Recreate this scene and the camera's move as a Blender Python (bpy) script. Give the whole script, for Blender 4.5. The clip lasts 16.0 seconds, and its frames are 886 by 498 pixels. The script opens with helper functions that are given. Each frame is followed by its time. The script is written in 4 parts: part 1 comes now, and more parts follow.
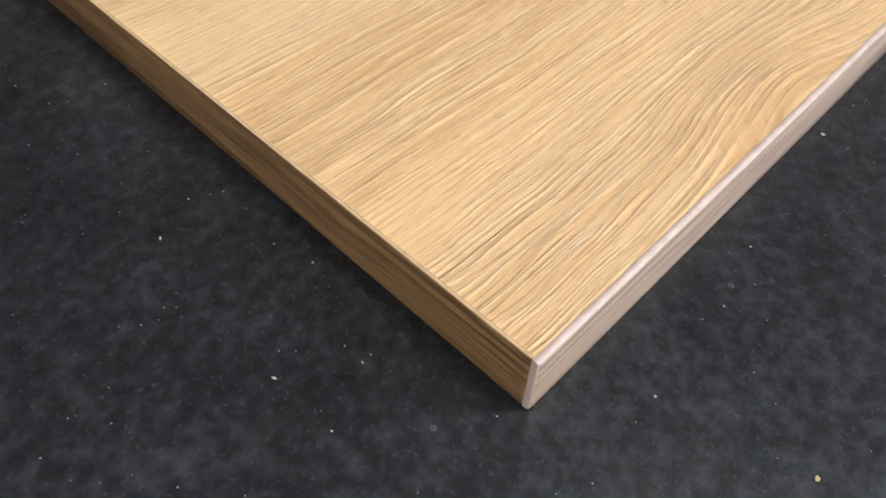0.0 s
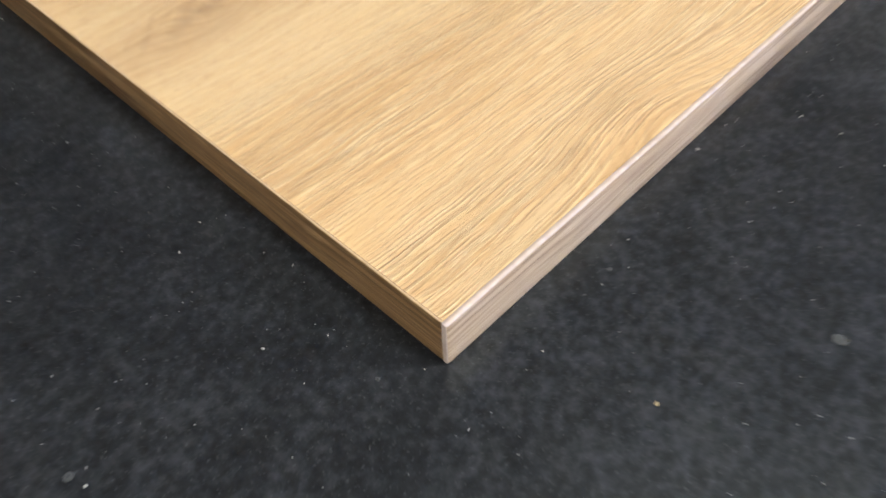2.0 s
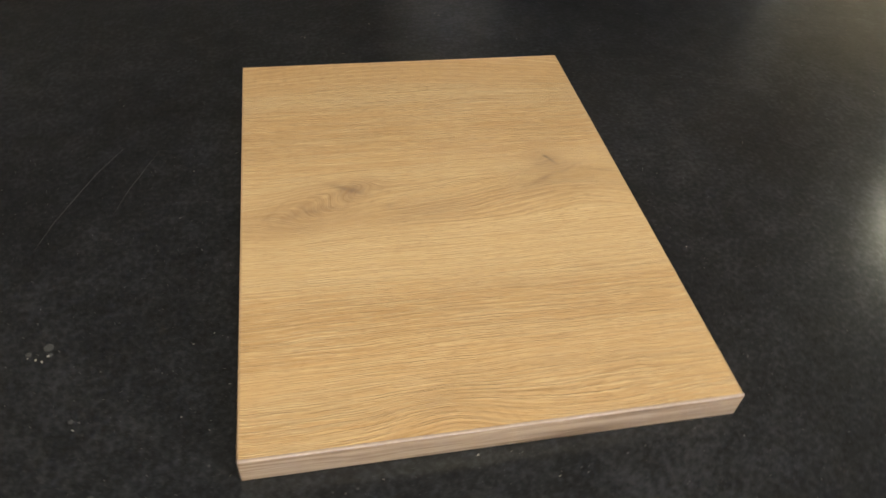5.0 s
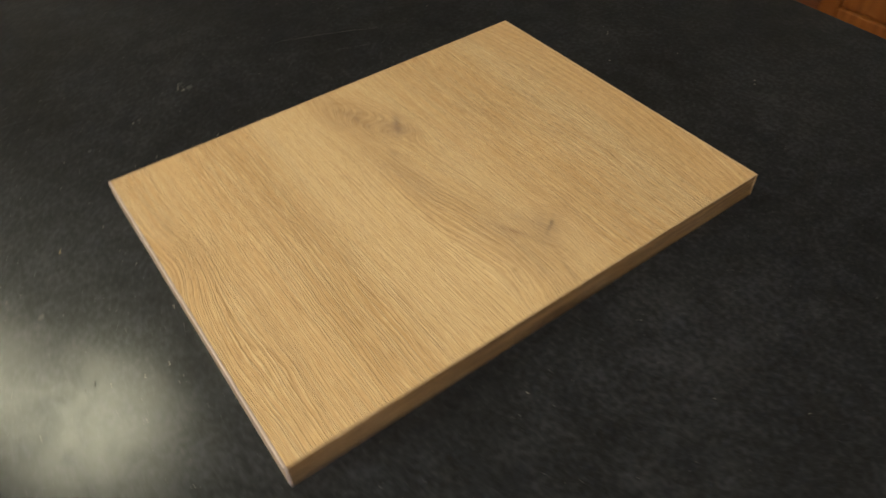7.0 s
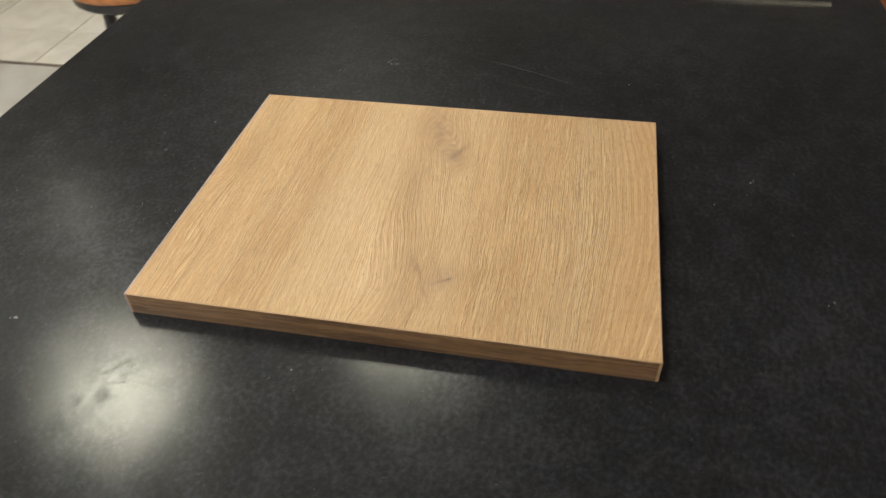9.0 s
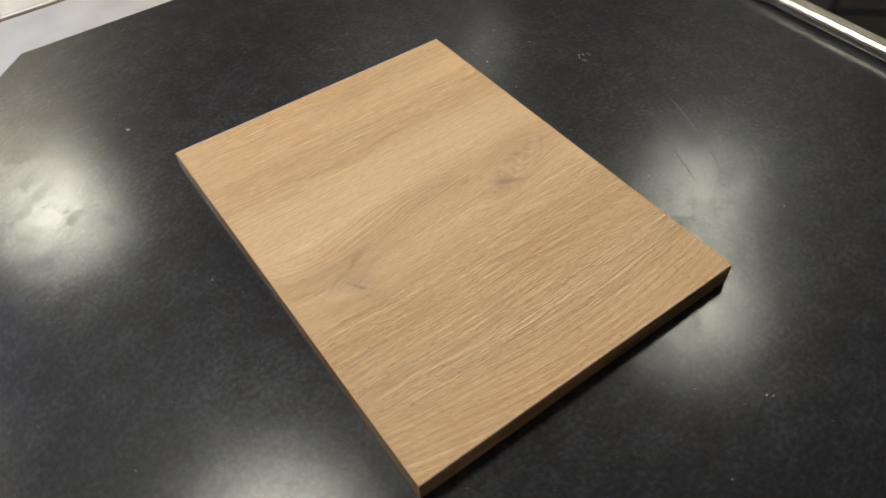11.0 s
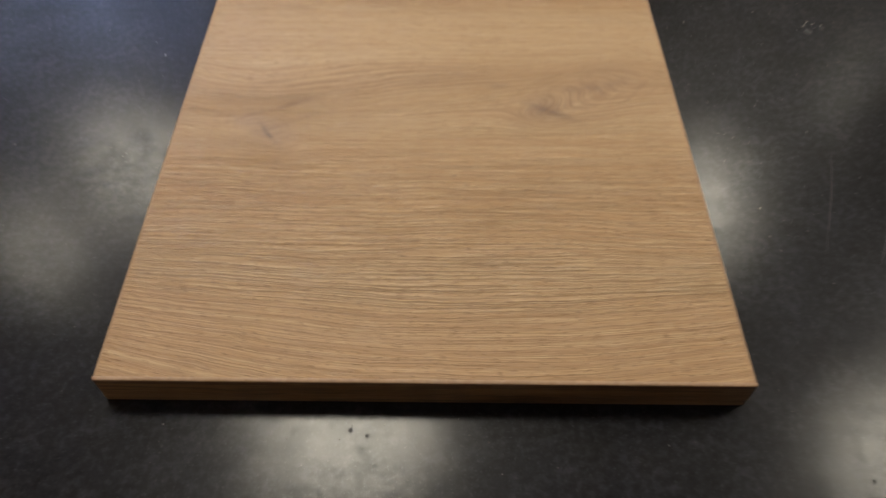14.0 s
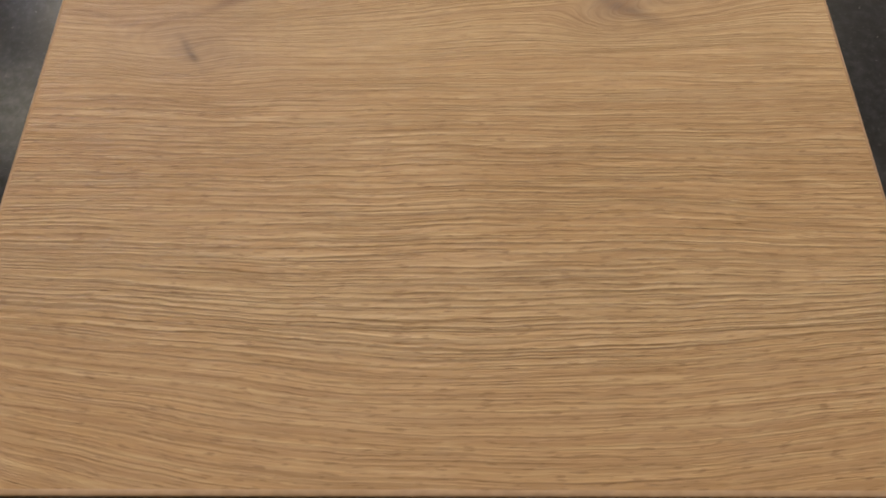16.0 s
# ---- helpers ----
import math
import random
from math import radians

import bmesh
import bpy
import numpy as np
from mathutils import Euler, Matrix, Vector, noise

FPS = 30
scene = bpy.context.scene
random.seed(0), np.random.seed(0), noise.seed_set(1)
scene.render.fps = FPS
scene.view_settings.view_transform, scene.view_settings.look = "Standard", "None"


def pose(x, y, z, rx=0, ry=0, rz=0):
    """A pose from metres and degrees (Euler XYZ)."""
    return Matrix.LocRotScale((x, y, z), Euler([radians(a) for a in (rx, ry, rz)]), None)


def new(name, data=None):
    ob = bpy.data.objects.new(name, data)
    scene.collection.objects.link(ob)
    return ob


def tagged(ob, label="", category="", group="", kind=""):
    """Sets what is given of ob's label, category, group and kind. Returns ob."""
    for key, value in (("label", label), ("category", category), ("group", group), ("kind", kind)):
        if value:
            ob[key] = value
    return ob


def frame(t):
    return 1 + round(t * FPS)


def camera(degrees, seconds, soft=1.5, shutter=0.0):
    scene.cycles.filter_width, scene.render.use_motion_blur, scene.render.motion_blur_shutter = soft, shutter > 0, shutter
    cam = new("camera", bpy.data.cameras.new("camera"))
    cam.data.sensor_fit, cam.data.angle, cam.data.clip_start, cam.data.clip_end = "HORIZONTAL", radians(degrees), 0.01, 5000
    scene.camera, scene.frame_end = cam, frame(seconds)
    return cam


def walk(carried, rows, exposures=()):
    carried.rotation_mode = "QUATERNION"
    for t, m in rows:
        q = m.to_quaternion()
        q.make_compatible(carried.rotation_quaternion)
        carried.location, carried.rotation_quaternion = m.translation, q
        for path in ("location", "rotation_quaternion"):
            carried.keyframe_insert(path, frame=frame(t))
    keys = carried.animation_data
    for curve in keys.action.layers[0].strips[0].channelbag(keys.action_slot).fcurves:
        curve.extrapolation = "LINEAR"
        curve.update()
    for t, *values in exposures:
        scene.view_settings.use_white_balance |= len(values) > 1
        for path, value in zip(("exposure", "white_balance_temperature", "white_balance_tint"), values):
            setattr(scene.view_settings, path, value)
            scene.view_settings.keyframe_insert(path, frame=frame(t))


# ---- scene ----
# ---- camera ----
cam = camera(63.3, 16.0, soft=1.6, shutter=0.4)
walk(cam, [
    (0.00, pose(-0.0670, -0.0351, 0.1464, 38.95, -1.18, -45.44)),
    (0.50, pose(-0.0642, -0.0388, 0.1408, 38.27, -0.83, -45.45)),
    (1.00, pose(-0.0638, -0.0382, 0.1409, 38.44, -0.65, -45.54)),
    (1.50, pose(-0.0623, -0.0394, 0.1409, 38.24, -0.13, -45.34)),
    (2.00, pose(-0.0795, -0.0837, 0.1873, 40.78, 2.00, -45.98)),
    (2.50, pose(-0.1336, -0.1525, 0.2625, 45.39, 2.50, -45.15)),
    (3.00, pose(-0.1773, -0.2081, 0.3212, 48.68, 2.54, -44.08)),
    (3.50, pose(-0.1768, -0.2244, 0.3564, 51.48, 2.25, -39.53)),
    (4.00, pose(-0.0960, -0.2181, 0.3718, 49.05, 0.53, -30.47)),
    (4.20, pose(-0.0694, -0.2179, 0.3767, 48.47, 0.76, -28.14)),
    (4.78, pose(0.0112, -0.2106, 0.3812, 46.02, -2.70, -16.39)),
    (5.35, pose(0.1132, -0.1887, 0.3757, 43.77, -3.90, -1.94)),
    (5.92, pose(0.2334, -0.1501, 0.3691, 42.39, -2.17, 15.30)),
    (6.50, pose(0.3687, -0.0930, 0.3707, 43.02, 2.03, 34.47)),
    (7.00, pose(0.5056, -0.0281, 0.3790, 43.92, 1.83, 54.19)),
    (7.50, pose(0.6310, 0.0498, 0.3788, 46.04, 2.94, 66.41)),
    (8.00, pose(0.6434, 0.1533, 0.3822, 48.81, 2.71, 78.85)),
    (8.50, pose(0.6409, 0.2366, 0.3946, 48.57, 2.47, 89.85)),
    (8.60, pose(0.6394, 0.2587, 0.3959, 48.42, 2.55, 92.48)),
    (9.20, pose(0.6113, 0.3564, 0.4110, 47.19, 1.63, 105.24)),
    (9.80, pose(0.5514, 0.4255, 0.4345, 44.15, 0.24, 117.11)),
    (10.40, pose(0.4715, 0.4875, 0.4552, 41.01, 0.06, 129.94)),
    (11.00, pose(0.3832, 0.5641, 0.4621, 40.69, 1.77, 144.05)),
    (11.50, pose(0.3013, 0.6485, 0.4586, 41.97, 0.25, 160.33)),
    (12.00, pose(0.2351, 0.6763, 0.4689, 43.15, 0.59, 168.30)),
    (12.50, pose(0.1637, 0.6224, 0.4627, 42.52, -1.60, 173.63)),
    (13.00, pose(0.1383, 0.5882, 0.4443, 39.04, -1.03, 179.77)),
    (13.30, pose(0.1354, 0.5990, 0.4260, 40.21, -0.93, -179.33)),
    (13.50, pose(0.1330, 0.5993, 0.4029, 39.93, 0.11, -179.83)),
    (14.00, pose(0.1456, 0.5467, 0.3140, 37.18, -0.76, -179.75)),
    (14.50, pose(0.1623, 0.4815, 0.2512, 31.11, -1.18, -179.89)),
    (15.00, pose(0.1743, 0.4536, 0.2263, 29.15, -1.79, -179.99)),
    (15.50, pose(0.1713, 0.4425, 0.2241, 27.49, -1.77, 179.68)),
    (16.00, pose(0.1493, 0.4238, 0.2325, 25.55, 0.13, -179.87)),
], exposures=[
    (0.0, 0.20, 5750, 0), (1.5, 0.20, 5750, 0), (2.0, 0.34, 5750, -3), (2.5, 0.44, 5800, -4), (3.0, 0.48, 5900, -4), (3.5, 0.33, 6000, -4), (4.2, 0.04, 6250, -2),
    (6.5, -0.56, 7700, -6), (7.0, -0.46, 7200, -6), (7.5, -0.34, 6700, -3), (8.0, -0.14, 6500, 0), (8.6, -0.18, 6500, 0), (11.0, -0.34, 6280, 3), (11.5, -0.42, 6240, 7),
    (12.5, -0.42, 6220, 8), (13.0, -0.58, 6300, 5), (13.5, -0.70, 6380, 7), (14.0, -0.84, 6600, 8), (14.5, -0.78, 6700, 9), (15.0, -0.88, 6750, 9), (15.5, -0.87, 6560, 8), (16.0, -0.86, 7000, 10),
])

# ---- world and light ----
FLOOR_Z = -0.915
CEIL_Z = 2.0
world = bpy.data.worlds.new("world")
scene.world = world
world.use_nodes = True
wn = world.node_tree
sky = wn.nodes.new("ShaderNodeTexSky")
sky.sky_type = "NISHITA"
sky.sun_disc = False
sky.sun_elevation = radians(22)
sky.sun_rotation = radians(200)
wn.links.new(sky.outputs[0], wn.nodes["Background"].inputs[0])
wn.nodes["Background"].inputs[1].default_value = 0.08

# round ceiling lamps: x, y, z, watts, diameter
LAMPS = [(0.56, -2.50, CEIL_Z, 32, 0.52), (-1.93, -0.72, CEIL_Z, 11, 0.48), (-1.45, -0.33, CEIL_Z, 12, 0.48), (-0.87, -1.42, CEIL_Z, 18.5, 0.48),
         (1.44, -1.62, CEIL_Z, 12.5, 0.46), (0.44, -0.45, CEIL_Z, 16, 0.54), (1.72, -1.17, CEIL_Z, 4.0, 0.24), (-1.84, -2.22, CEIL_Z, 1.5, 0.12),
         (2.56, 1.46, 1.45, 31, 0.44)]
LAMP_COLOUR = (1.0, 0.91, 0.78)
for lx, ly, lz, watts, size in LAMPS:
    ld = bpy.data.lights.new("downlight_lamp", "AREA")
    ld.shape, ld.size, ld.energy, ld.color, ld.spread = "DISK", size, watts, LAMP_COLOUR, radians(135)
    lo = new("downlight_lamp", ld)
    lo.location = (lx, ly, lz - 0.012)
# daylight in the glazed door's opening
ld = bpy.data.lights.new("window_daylight", "AREA")
ld.shape, ld.size, ld.size_y, ld.energy, ld.color = "RECTANGLE", 1.8, 3.1, 400, (0.42, 0.54, 1.0)
lo = new("window_daylight", ld)
lo.matrix_world = Matrix.Translation((2.05, -2.885, FLOOR_Z + 1.65)) @ Euler((radians(-90), 0, 0)).to_matrix().to_4x4()


# ---- materials ----
class Nodes:
    """Short writing for node trees."""

    def __init__(self, name):
        self.mat = bpy.data.materials.new(name)
        self.mat.use_nodes = True
        self.t = self.mat.node_tree
        self.bsdf = self.t.nodes["Principled BSDF"]

    def put(self, sock, v):
        if isinstance(v, bpy.types.NodeSocket):
            self.t.links.new(v, sock)
        elif isinstance(v, tuple) and len(v) == 3 and sock.type == "RGBA":
            sock.default_value = (*v, 1)
        else:
            sock.default_value = v

    def m(self, op, a, b=0.0, c=0.0):
        n = self.t.nodes.new("ShaderNodeMath")
        n.operation = op
        for s, v in zip(n.inputs, (a, b, c)):
            self.put(s, v)
        return n.outputs[0]

    def coords(self):
        tc = self.t.nodes.new("ShaderNodeTexCoord")
        sep = self.t.nodes.new("ShaderNodeSeparateXYZ")
        self.t.links.new(tc.outputs["Object"], sep.inputs[0])
        return tc.outputs["Object"], *sep.outputs

    def vec(self, x, y, z=0.0):
        n = self.t.nodes.new("ShaderNodeCombineXYZ")
        for s, v in zip(n.inputs, (x, y, z)):
            self.put(s, v)
        return n.outputs[0]

    def noise(self, vector, scale=1.0, detail=2.0, rough=0.5, distort=0.0):
        n = self.t.nodes.new("ShaderNodeTexNoise")
        self.put(n.inputs["Vector"], vector)
        for k, v in (("Scale", scale), ("Detail", detail), ("Roughness", rough), ("Distortion", distort)):
            n.inputs[k].default_value = v
        return n.outputs["Fac"]

    def voronoi(self, vector, scale, out="Distance"):
        n = self.t.nodes.new("ShaderNodeTexVoronoi")
        self.put(n.inputs["Vector"], vector)
        n.inputs["Scale"].default_value = scale
        return n.outputs[out]

    def span(self, v, a, b, lo=0.0, hi=1.0):
        n = self.t.nodes.new("ShaderNodeMapRange")
        n.interpolation_type = "SMOOTHSTEP"
        for s, x in zip(n.inputs, (v, a, b, lo, hi)):
            self.put(s, x)
        return n.outputs[0]

    def mix(self, f, a, b, kind="MIX"):
        n = self.t.nodes.new("ShaderNodeMix")
        n.data_type, n.blend_type = "RGBA", kind
        self.put(n.inputs["Factor"], f)
        self.put(n.inputs[6], a)
        self.put(n.inputs[7], b)
        return n.outputs[2]

    def ramp(self, f, stops):
        n = self.t.nodes.new("ShaderNodeValToRGB")
        e = n.color_ramp.elements
        while len(e) < len(stops):
            e.new(0.5)
        for el, (p, c) in zip(e, stops):
            el.position, el.color = p, (*c, 1)
        self.put(n.inputs[0], f)
        return n.outputs[0]

    def random(self):
        return self.t.nodes.new("ShaderNodeObjectInfo").outputs["Random"]

    def done(self, colour, rough=0.5, metal=0.0, bump=None, dist=0.001, strength=1.0, spec=0.5):
        self.put(self.bsdf.inputs["Base Color"], colour)
        self.put(self.bsdf.inputs["Roughness"], rough)
        self.bsdf.inputs["Metallic"].default_value = metal
        self.bsdf.inputs["Specular IOR Level"].default_value = spec
        if bump is not None:
            b = self.t.nodes.new("ShaderNodeBump")
            b.inputs["Strength"].default_value, b.inputs["Distance"].default_value = strength, dist
            self.put(b.inputs["Height"], bump)
            self.t.links.new(b.outputs[0], self.bsdf.inputs["Normal"])
        return self.mat


def oak_face():
    """Oak decor with the grain along x, flowing round two knots and a half eye at the short edge."""
    k = Nodes("oak_decor")
    _, x, y, z = k.coords()

    def bell(cx, cy, sx, sy, lean=0.0):
        ex = k.m("SUBTRACT", x, cx)
        ey = k.m("SUBTRACT", k.m("SUBTRACT", y, cy), k.m("MULTIPLY", ex, lean))
        dx, dy = k.m("DIVIDE", ex, sx), k.m("DIVIDE", ey, sy)
        r2 = k.m("ADD", k.m("MULTIPLY", dx, dx), k.m("MULTIPLY", dy, dy))
        return k.m("EXPONENT", k.m("MULTIPLY", r2, -1.0)), dy

    def hump(v, c, w):
        d = k.m("DIVIDE", k.m("SUBTRACT", v, c), w)
        return k.m("EXPONENT", k.m("MULTIPLY", k.m("MULTIPLY", d, d), -1.0))

    def strand(fx, fy, seed, detail=1.5, shift=0.0):
        f = k.m("ADD", flow, shift) if shift else flow
        return k.noise(k.vec(k.m("MULTIPLY", x, fx), k.m("MULTIPLY", f, fy), seed), 1.0, detail, 0.5)

    # the flow of the grain: knots, half eye, the slanting run between the knots, the bow at the far short edge
    flow = y
    eyes = []
    for cx, cy, sx, sy, a, lean in ((0.056, 0.201, 0.040, 0.019, 0.0205, 0.35), (0.084, 0.217, 0.018, 0.010, 0.0080, 0.2),
                                    (0.248, 0.236, 0.024, 0.016, 0.0100, -0.30), (0.160, 0.226, 0.070, 0.018, 0.0050, 0.12),
                                    (0.118, -0.004, 0.038, 0.026, 0.0205, 0.0), (0.225, 0.020, 0.050, 0.016, 0.0060, 0.0)):
        g, dy = bell(cx, cy, sx, sy, lean)
        eyes.append(g)
        flow = k.m("SUBTRACT", flow, k.m("MULTIPLY", k.m("MULTIPLY", dy, g), a))
    slant = k.m("MULTIPLY", k.span(x, 0.085, 0.262, -0.005, 0.019), hump(y, 0.206, 0.030))
    slant = k.m("MULTIPLY", slant, k.span(x, 0.36, 0.25))
    flow = k.m("SUBTRACT", flow, slant)
    bow = k.m("DIVIDE", k.m("SUBTRACT", x, 0.125), 0.15)
    bow = k.m("MULTIPLY", k.m("MULTIPLY", bow, bow), k.span(y, 0.31, 0.385, 0.0, 0.016))
    flow = k.m("ADD", flow, bow)
    wob = k.noise(k.vec(k.m("MULTIPLY", x, 8.0), k.m("MULTIPLY", y, 18.0)), 1.0, 2.0)
    flow = k.m("ADD", flow, k.m("MULTIPLY", k.m("SUBTRACT", wob, 0.5), 0.009))
    jit = k.noise(k.vec(k.m("MULTIPLY", x, 60.0), k.m("MULTIPLY", y, 90.0), 9.0), 1.0, 2.0)
    flow = k.m("ADD", flow, k.m("MULTIPLY", k.m("SUBTRACT", jit, 0.5), 0.0013))

    band = strand(1.2, 26.0, 0.0, 2.0)
    tone = strand(2.5, 120.0, 2.0, 2.0)
    line = strand(7.0, 560.0, 3.0, 2.0)
    patch = k.noise(k.vec(k.m("MULTIPLY", x, 14.0), k.m("MULTIPLY", y, 30.0), 5.0), 1.0, 3.0)
    sway = k.noise(k.vec(k.m("MULTIPLY", x, 26.0), k.m("MULTIPLY", y, 60.0), 71.0), 1.0, 2.0)

    # where the contour lines of the rings show
    run = k.m("MULTIPLY", k.m("MULTIPLY", hump(flow, 0.186, 0.013), 1.35), k.m("MULTIPLY", k.span(x, 0.06, 0.13), k.span(x, 0.30, 0.25)))
    near = run
    for cx, cy, sx, sy, lean in ((0.060, 0.203, 0.055, 0.026, 0.35), (0.115, 0.004, 0.070, 0.040, 0.0)):
        g, _ = bell(cx, cy, sx, sy, lean)
        near = k.m("MAXIMUM", near, k.m("MULTIPLY", g, 0.9))
    ring = k.m("SINE", k.m("ADD", k.m("MULTIPLY", flow, 1750.0), k.m("MULTIPLY", sway, 7.0)))
    ring = k.m("MULTIPLY", k.span(ring, 0.0, 0.95), near)
    stripe = k.m("SINE", k.m("ADD", k.m("MULTIPLY", flow, 980.0), k.m("MULTIPLY", sway, 5.0)))
    stripe = k.m("MULTIPLY", k.span(stripe, -0.3, 0.95), k.span(flow, 0.352, 0.366))
    arcs = None
    for g, turns, amount in ((eyes[0], 22.0, 0.28), (eyes[2], 22.0, 0.22), (eyes[4], 46.0, 0.36)):
        rr = k.m("SQRT", k.m("MAXIMUM", k.m("MULTIPLY", k.m("LOGARITHM", k.m("MAXIMUM", g, 1e-6), math.e), -1.0), 0.0))
        arc = k.span(k.m("SINE", k.m("ADD", k.m("MULTIPLY", rr, turns), k.m("MULTIPLY", sway, 11.0))), 0.0, 0.95)
        arc = k.m("MULTIPLY", k.m("MULTIPLY", arc, amount), k.span(g, 0.03, 0.35))
        arcs = arc if arcs is None else k.m("MAXIMUM", arcs, arc)

    # brushed grooves: long ones, finer ones and pores, strongest in some lengthwise zones
    brk = k.noise(k.vec(k.m("MULTIPLY", x, 90.0), k.m("MULTIPLY", y, 340.0), 51.0), 1.0, 2.0)
    brk = k.m("MULTIPLY", k.m("SUBTRACT", brk, 0.5), 0.20)
    groove = k.span(k.m("ADD", strand(9.0, 840.0, 7.0, 0.8), brk), 0.555, 0.635)
    # groove copy shifted across the grain: its lit flank, painted pale
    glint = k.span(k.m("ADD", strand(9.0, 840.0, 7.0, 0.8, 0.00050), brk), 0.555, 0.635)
    # a steady comb of fine grooves under the stray ones
    drift = k.noise(k.vec(k.m("MULTIPLY", x, 10.0), k.m("MULTIPLY", flow, 260.0), 81.0), 1.0, 2.0)
    thread = k.noise(k.vec(k.m("MULTIPLY", x, 45.0), k.m("MULTIPLY", flow, 600.0), 83.0), 1.0, 2.0)
    comb = k.m("ADD", k.m("MULTIPLY", flow, 2050.0), k.m("MULTIPLY", drift, 16.0))
    keep = k.m("MULTIPLY", k.m("SUBTRACT", thread, 0.5), 2.6)
    furrow = k.span(k.m("ADD", k.m("SINE", comb), keep), 0.40, 1.05)
    # the comb's lit flanks, a phase ahead of its furrows
    comb_glint = k.span(k.m("ADD", k.m("SINE", k.m("ADD", comb, 1.5)), keep), 0.40, 1.05)
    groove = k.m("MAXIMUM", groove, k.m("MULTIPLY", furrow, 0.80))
    glint = k.m("MAXIMUM", glint, k.m("MULTIPLY", comb_glint, 0.70))
    groove2 = k.span(strand(28.0, 1650.0, 17.0, 1.0), 0.56, 0.65)
    pore = k.span(k.noise(k.vec(k.m("MULTIPLY", x, 150.0), k.m("MULTIPLY", flow, 1300.0), 61.0), 1.0, 1.0), 0.60, 0.68)
    fibre = k.noise(k.vec(k.m("MULTIPLY", x, 90.0), k.m("MULTIPLY", flow, 1500.0), 41.0), 1.0, 3.0, 0.6)
    zone = k.noise(k.vec(k.m("MULTIPLY", x, 14.0), k.m("MULTIPLY", flow, 120.0), 31.0), 1.0, 3.0)
    across = k.m("DIVIDE", flow, 0.4)
    grey = lambda v: (v, v, v)
    depth = k.ramp(across, [(0.0, grey(0.70)), (0.07, grey(0.95)), (0.11, grey(0.45)), (0.20, grey(0.85)), (0.29, grey(0.72)), (0.34, grey(0.38)), (0.42, grey(0.42)),
                            (0.52, grey(0.60)), (0.62, grey(0.55)), (0.70, grey(0.75)), (0.80, grey(0.85)), (0.84, grey(1.0)), (0.885, grey(1.0)), (0.92, grey(0.40)), (1.0, grey(0.35))])
    deep = k.m("MULTIPLY", k.span(zone, 0.36, 0.62, 0.65, 1.0), depth)
    calm = k.m("MAXIMUM", k.m("MAXIMUM", eyes[0], eyes[1]), k.m("MAXIMUM", eyes[2], k.m("MULTIPLY", eyes[4], 0.5)))
    tip, _ = bell(0.0, 0.043, 0.030, 0.009, 0.3)
    calm = k.m("MAXIMUM", calm, tip)
    deep = k.m("MULTIPLY", deep, k.m("SUBTRACT", 1.0, k.m("MULTIPLY", calm, 0.75)))
    still = k.m("SUBTRACT", 1.0, k.m("MULTIPLY", calm, 0.80))

    # lengthwise bands of colour
    pale, mid, tan, brown = (0.535, 0.366, 0.202), (0.500, 0.323, 0.166), (0.480, 0.297, 0.143), (0.444, 0.272, 0.130)
    tint = k.m("ADD", across, k.m("MULTIPLY", k.m("SUBTRACT", band, 0.5), 0.13))
    col = k.ramp(tint, [(0.02, tan), (0.10, mid), (0.16, tan), (0.23, brown), (0.27, tan), (0.31, pale), (0.42, pale), (0.48, mid), (0.56, pale),
                        (0.64, mid), (0.70, brown), (0.77, tan), (0.84, pale), (0.90, mid), (0.98, tan)])
    col = k.mix(k.span(tone, 0.45, 0.72, 0.0, 0.16), col, (0.385, 0.235, 0.118))
    col = k.mix(k.span(tone, 0.50, 0.30, 0.0, 0.30), col, (0.560, 0.392, 0.222))
    col = k.mix(k.span(line, 0.48, 0.68, 0.0, 0.26), col, (0.335, 0.198, 0.098))
    col = k.mix(k.m("MULTIPLY", k.span(line, 0.50, 0.34, 0.0, 0.30), still), col, (0.610, 0.440, 0.256))
    col = k.mix(k.span(patch, 0.45, 0.75, 0.0, 0.22), col, (0.565, 0.395, 0.222))
    col = k.mix(k.m("MULTIPLY", k.span(fibre, 0.42, 0.66, 0.0, 0.27), still), col, (0.340, 0.203, 0.100))
    fleck = k.noise(k.vec(k.m("MULTIPLY", x, 70.0), k.m("MULTIPLY", flow, 620.0), 91.0), 1.0, 1.5)
    col = k.mix(k.m("MULTIPLY", k.span(fleck, 0.55, 0.68, 0.0, 0.42), still), col, (0.590, 0.418, 0.235))
    col = k.mix(k.m("MULTIPLY", k.span(fleck, 0.45, 0.32, 0.0, 0.25), still), col, (0.375, 0.215, 0.095))
    # grey-brown smudge that joins the knots, and the knots' hearts
    streak = k.m("MULTIPLY", hump(flow, 0.191, 0.011), k.span(patch, 0.35, 0.65, 0.10, 0.42))
    col = k.mix(streak, col, (0.335, 0.215, 0.125))
    for g in (eyes[0], eyes[1], eyes[2]):
        col = k.mix(k.m("MULTIPLY", g, k.span(wob, 0.3, 0.7, 0.18, 0.42)), col, (0.345, 0.225, 0.138))
    for g, f in ((eyes[0], 0.52), (eyes[1], 0.75), (eyes[2], 0.58)):
        heart = k.m("MULTIPLY", k.m("MULTIPLY", g, g), k.m("MULTIPLY", k.span(jit, 0.35, 0.62, 0.45, 1.0), k.span(thread, 0.36, 0.60, 0.35, 1.15)))
        col = k.mix(k.m("MULTIPLY", heart, f), col, (0.245, 0.155, 0.100))
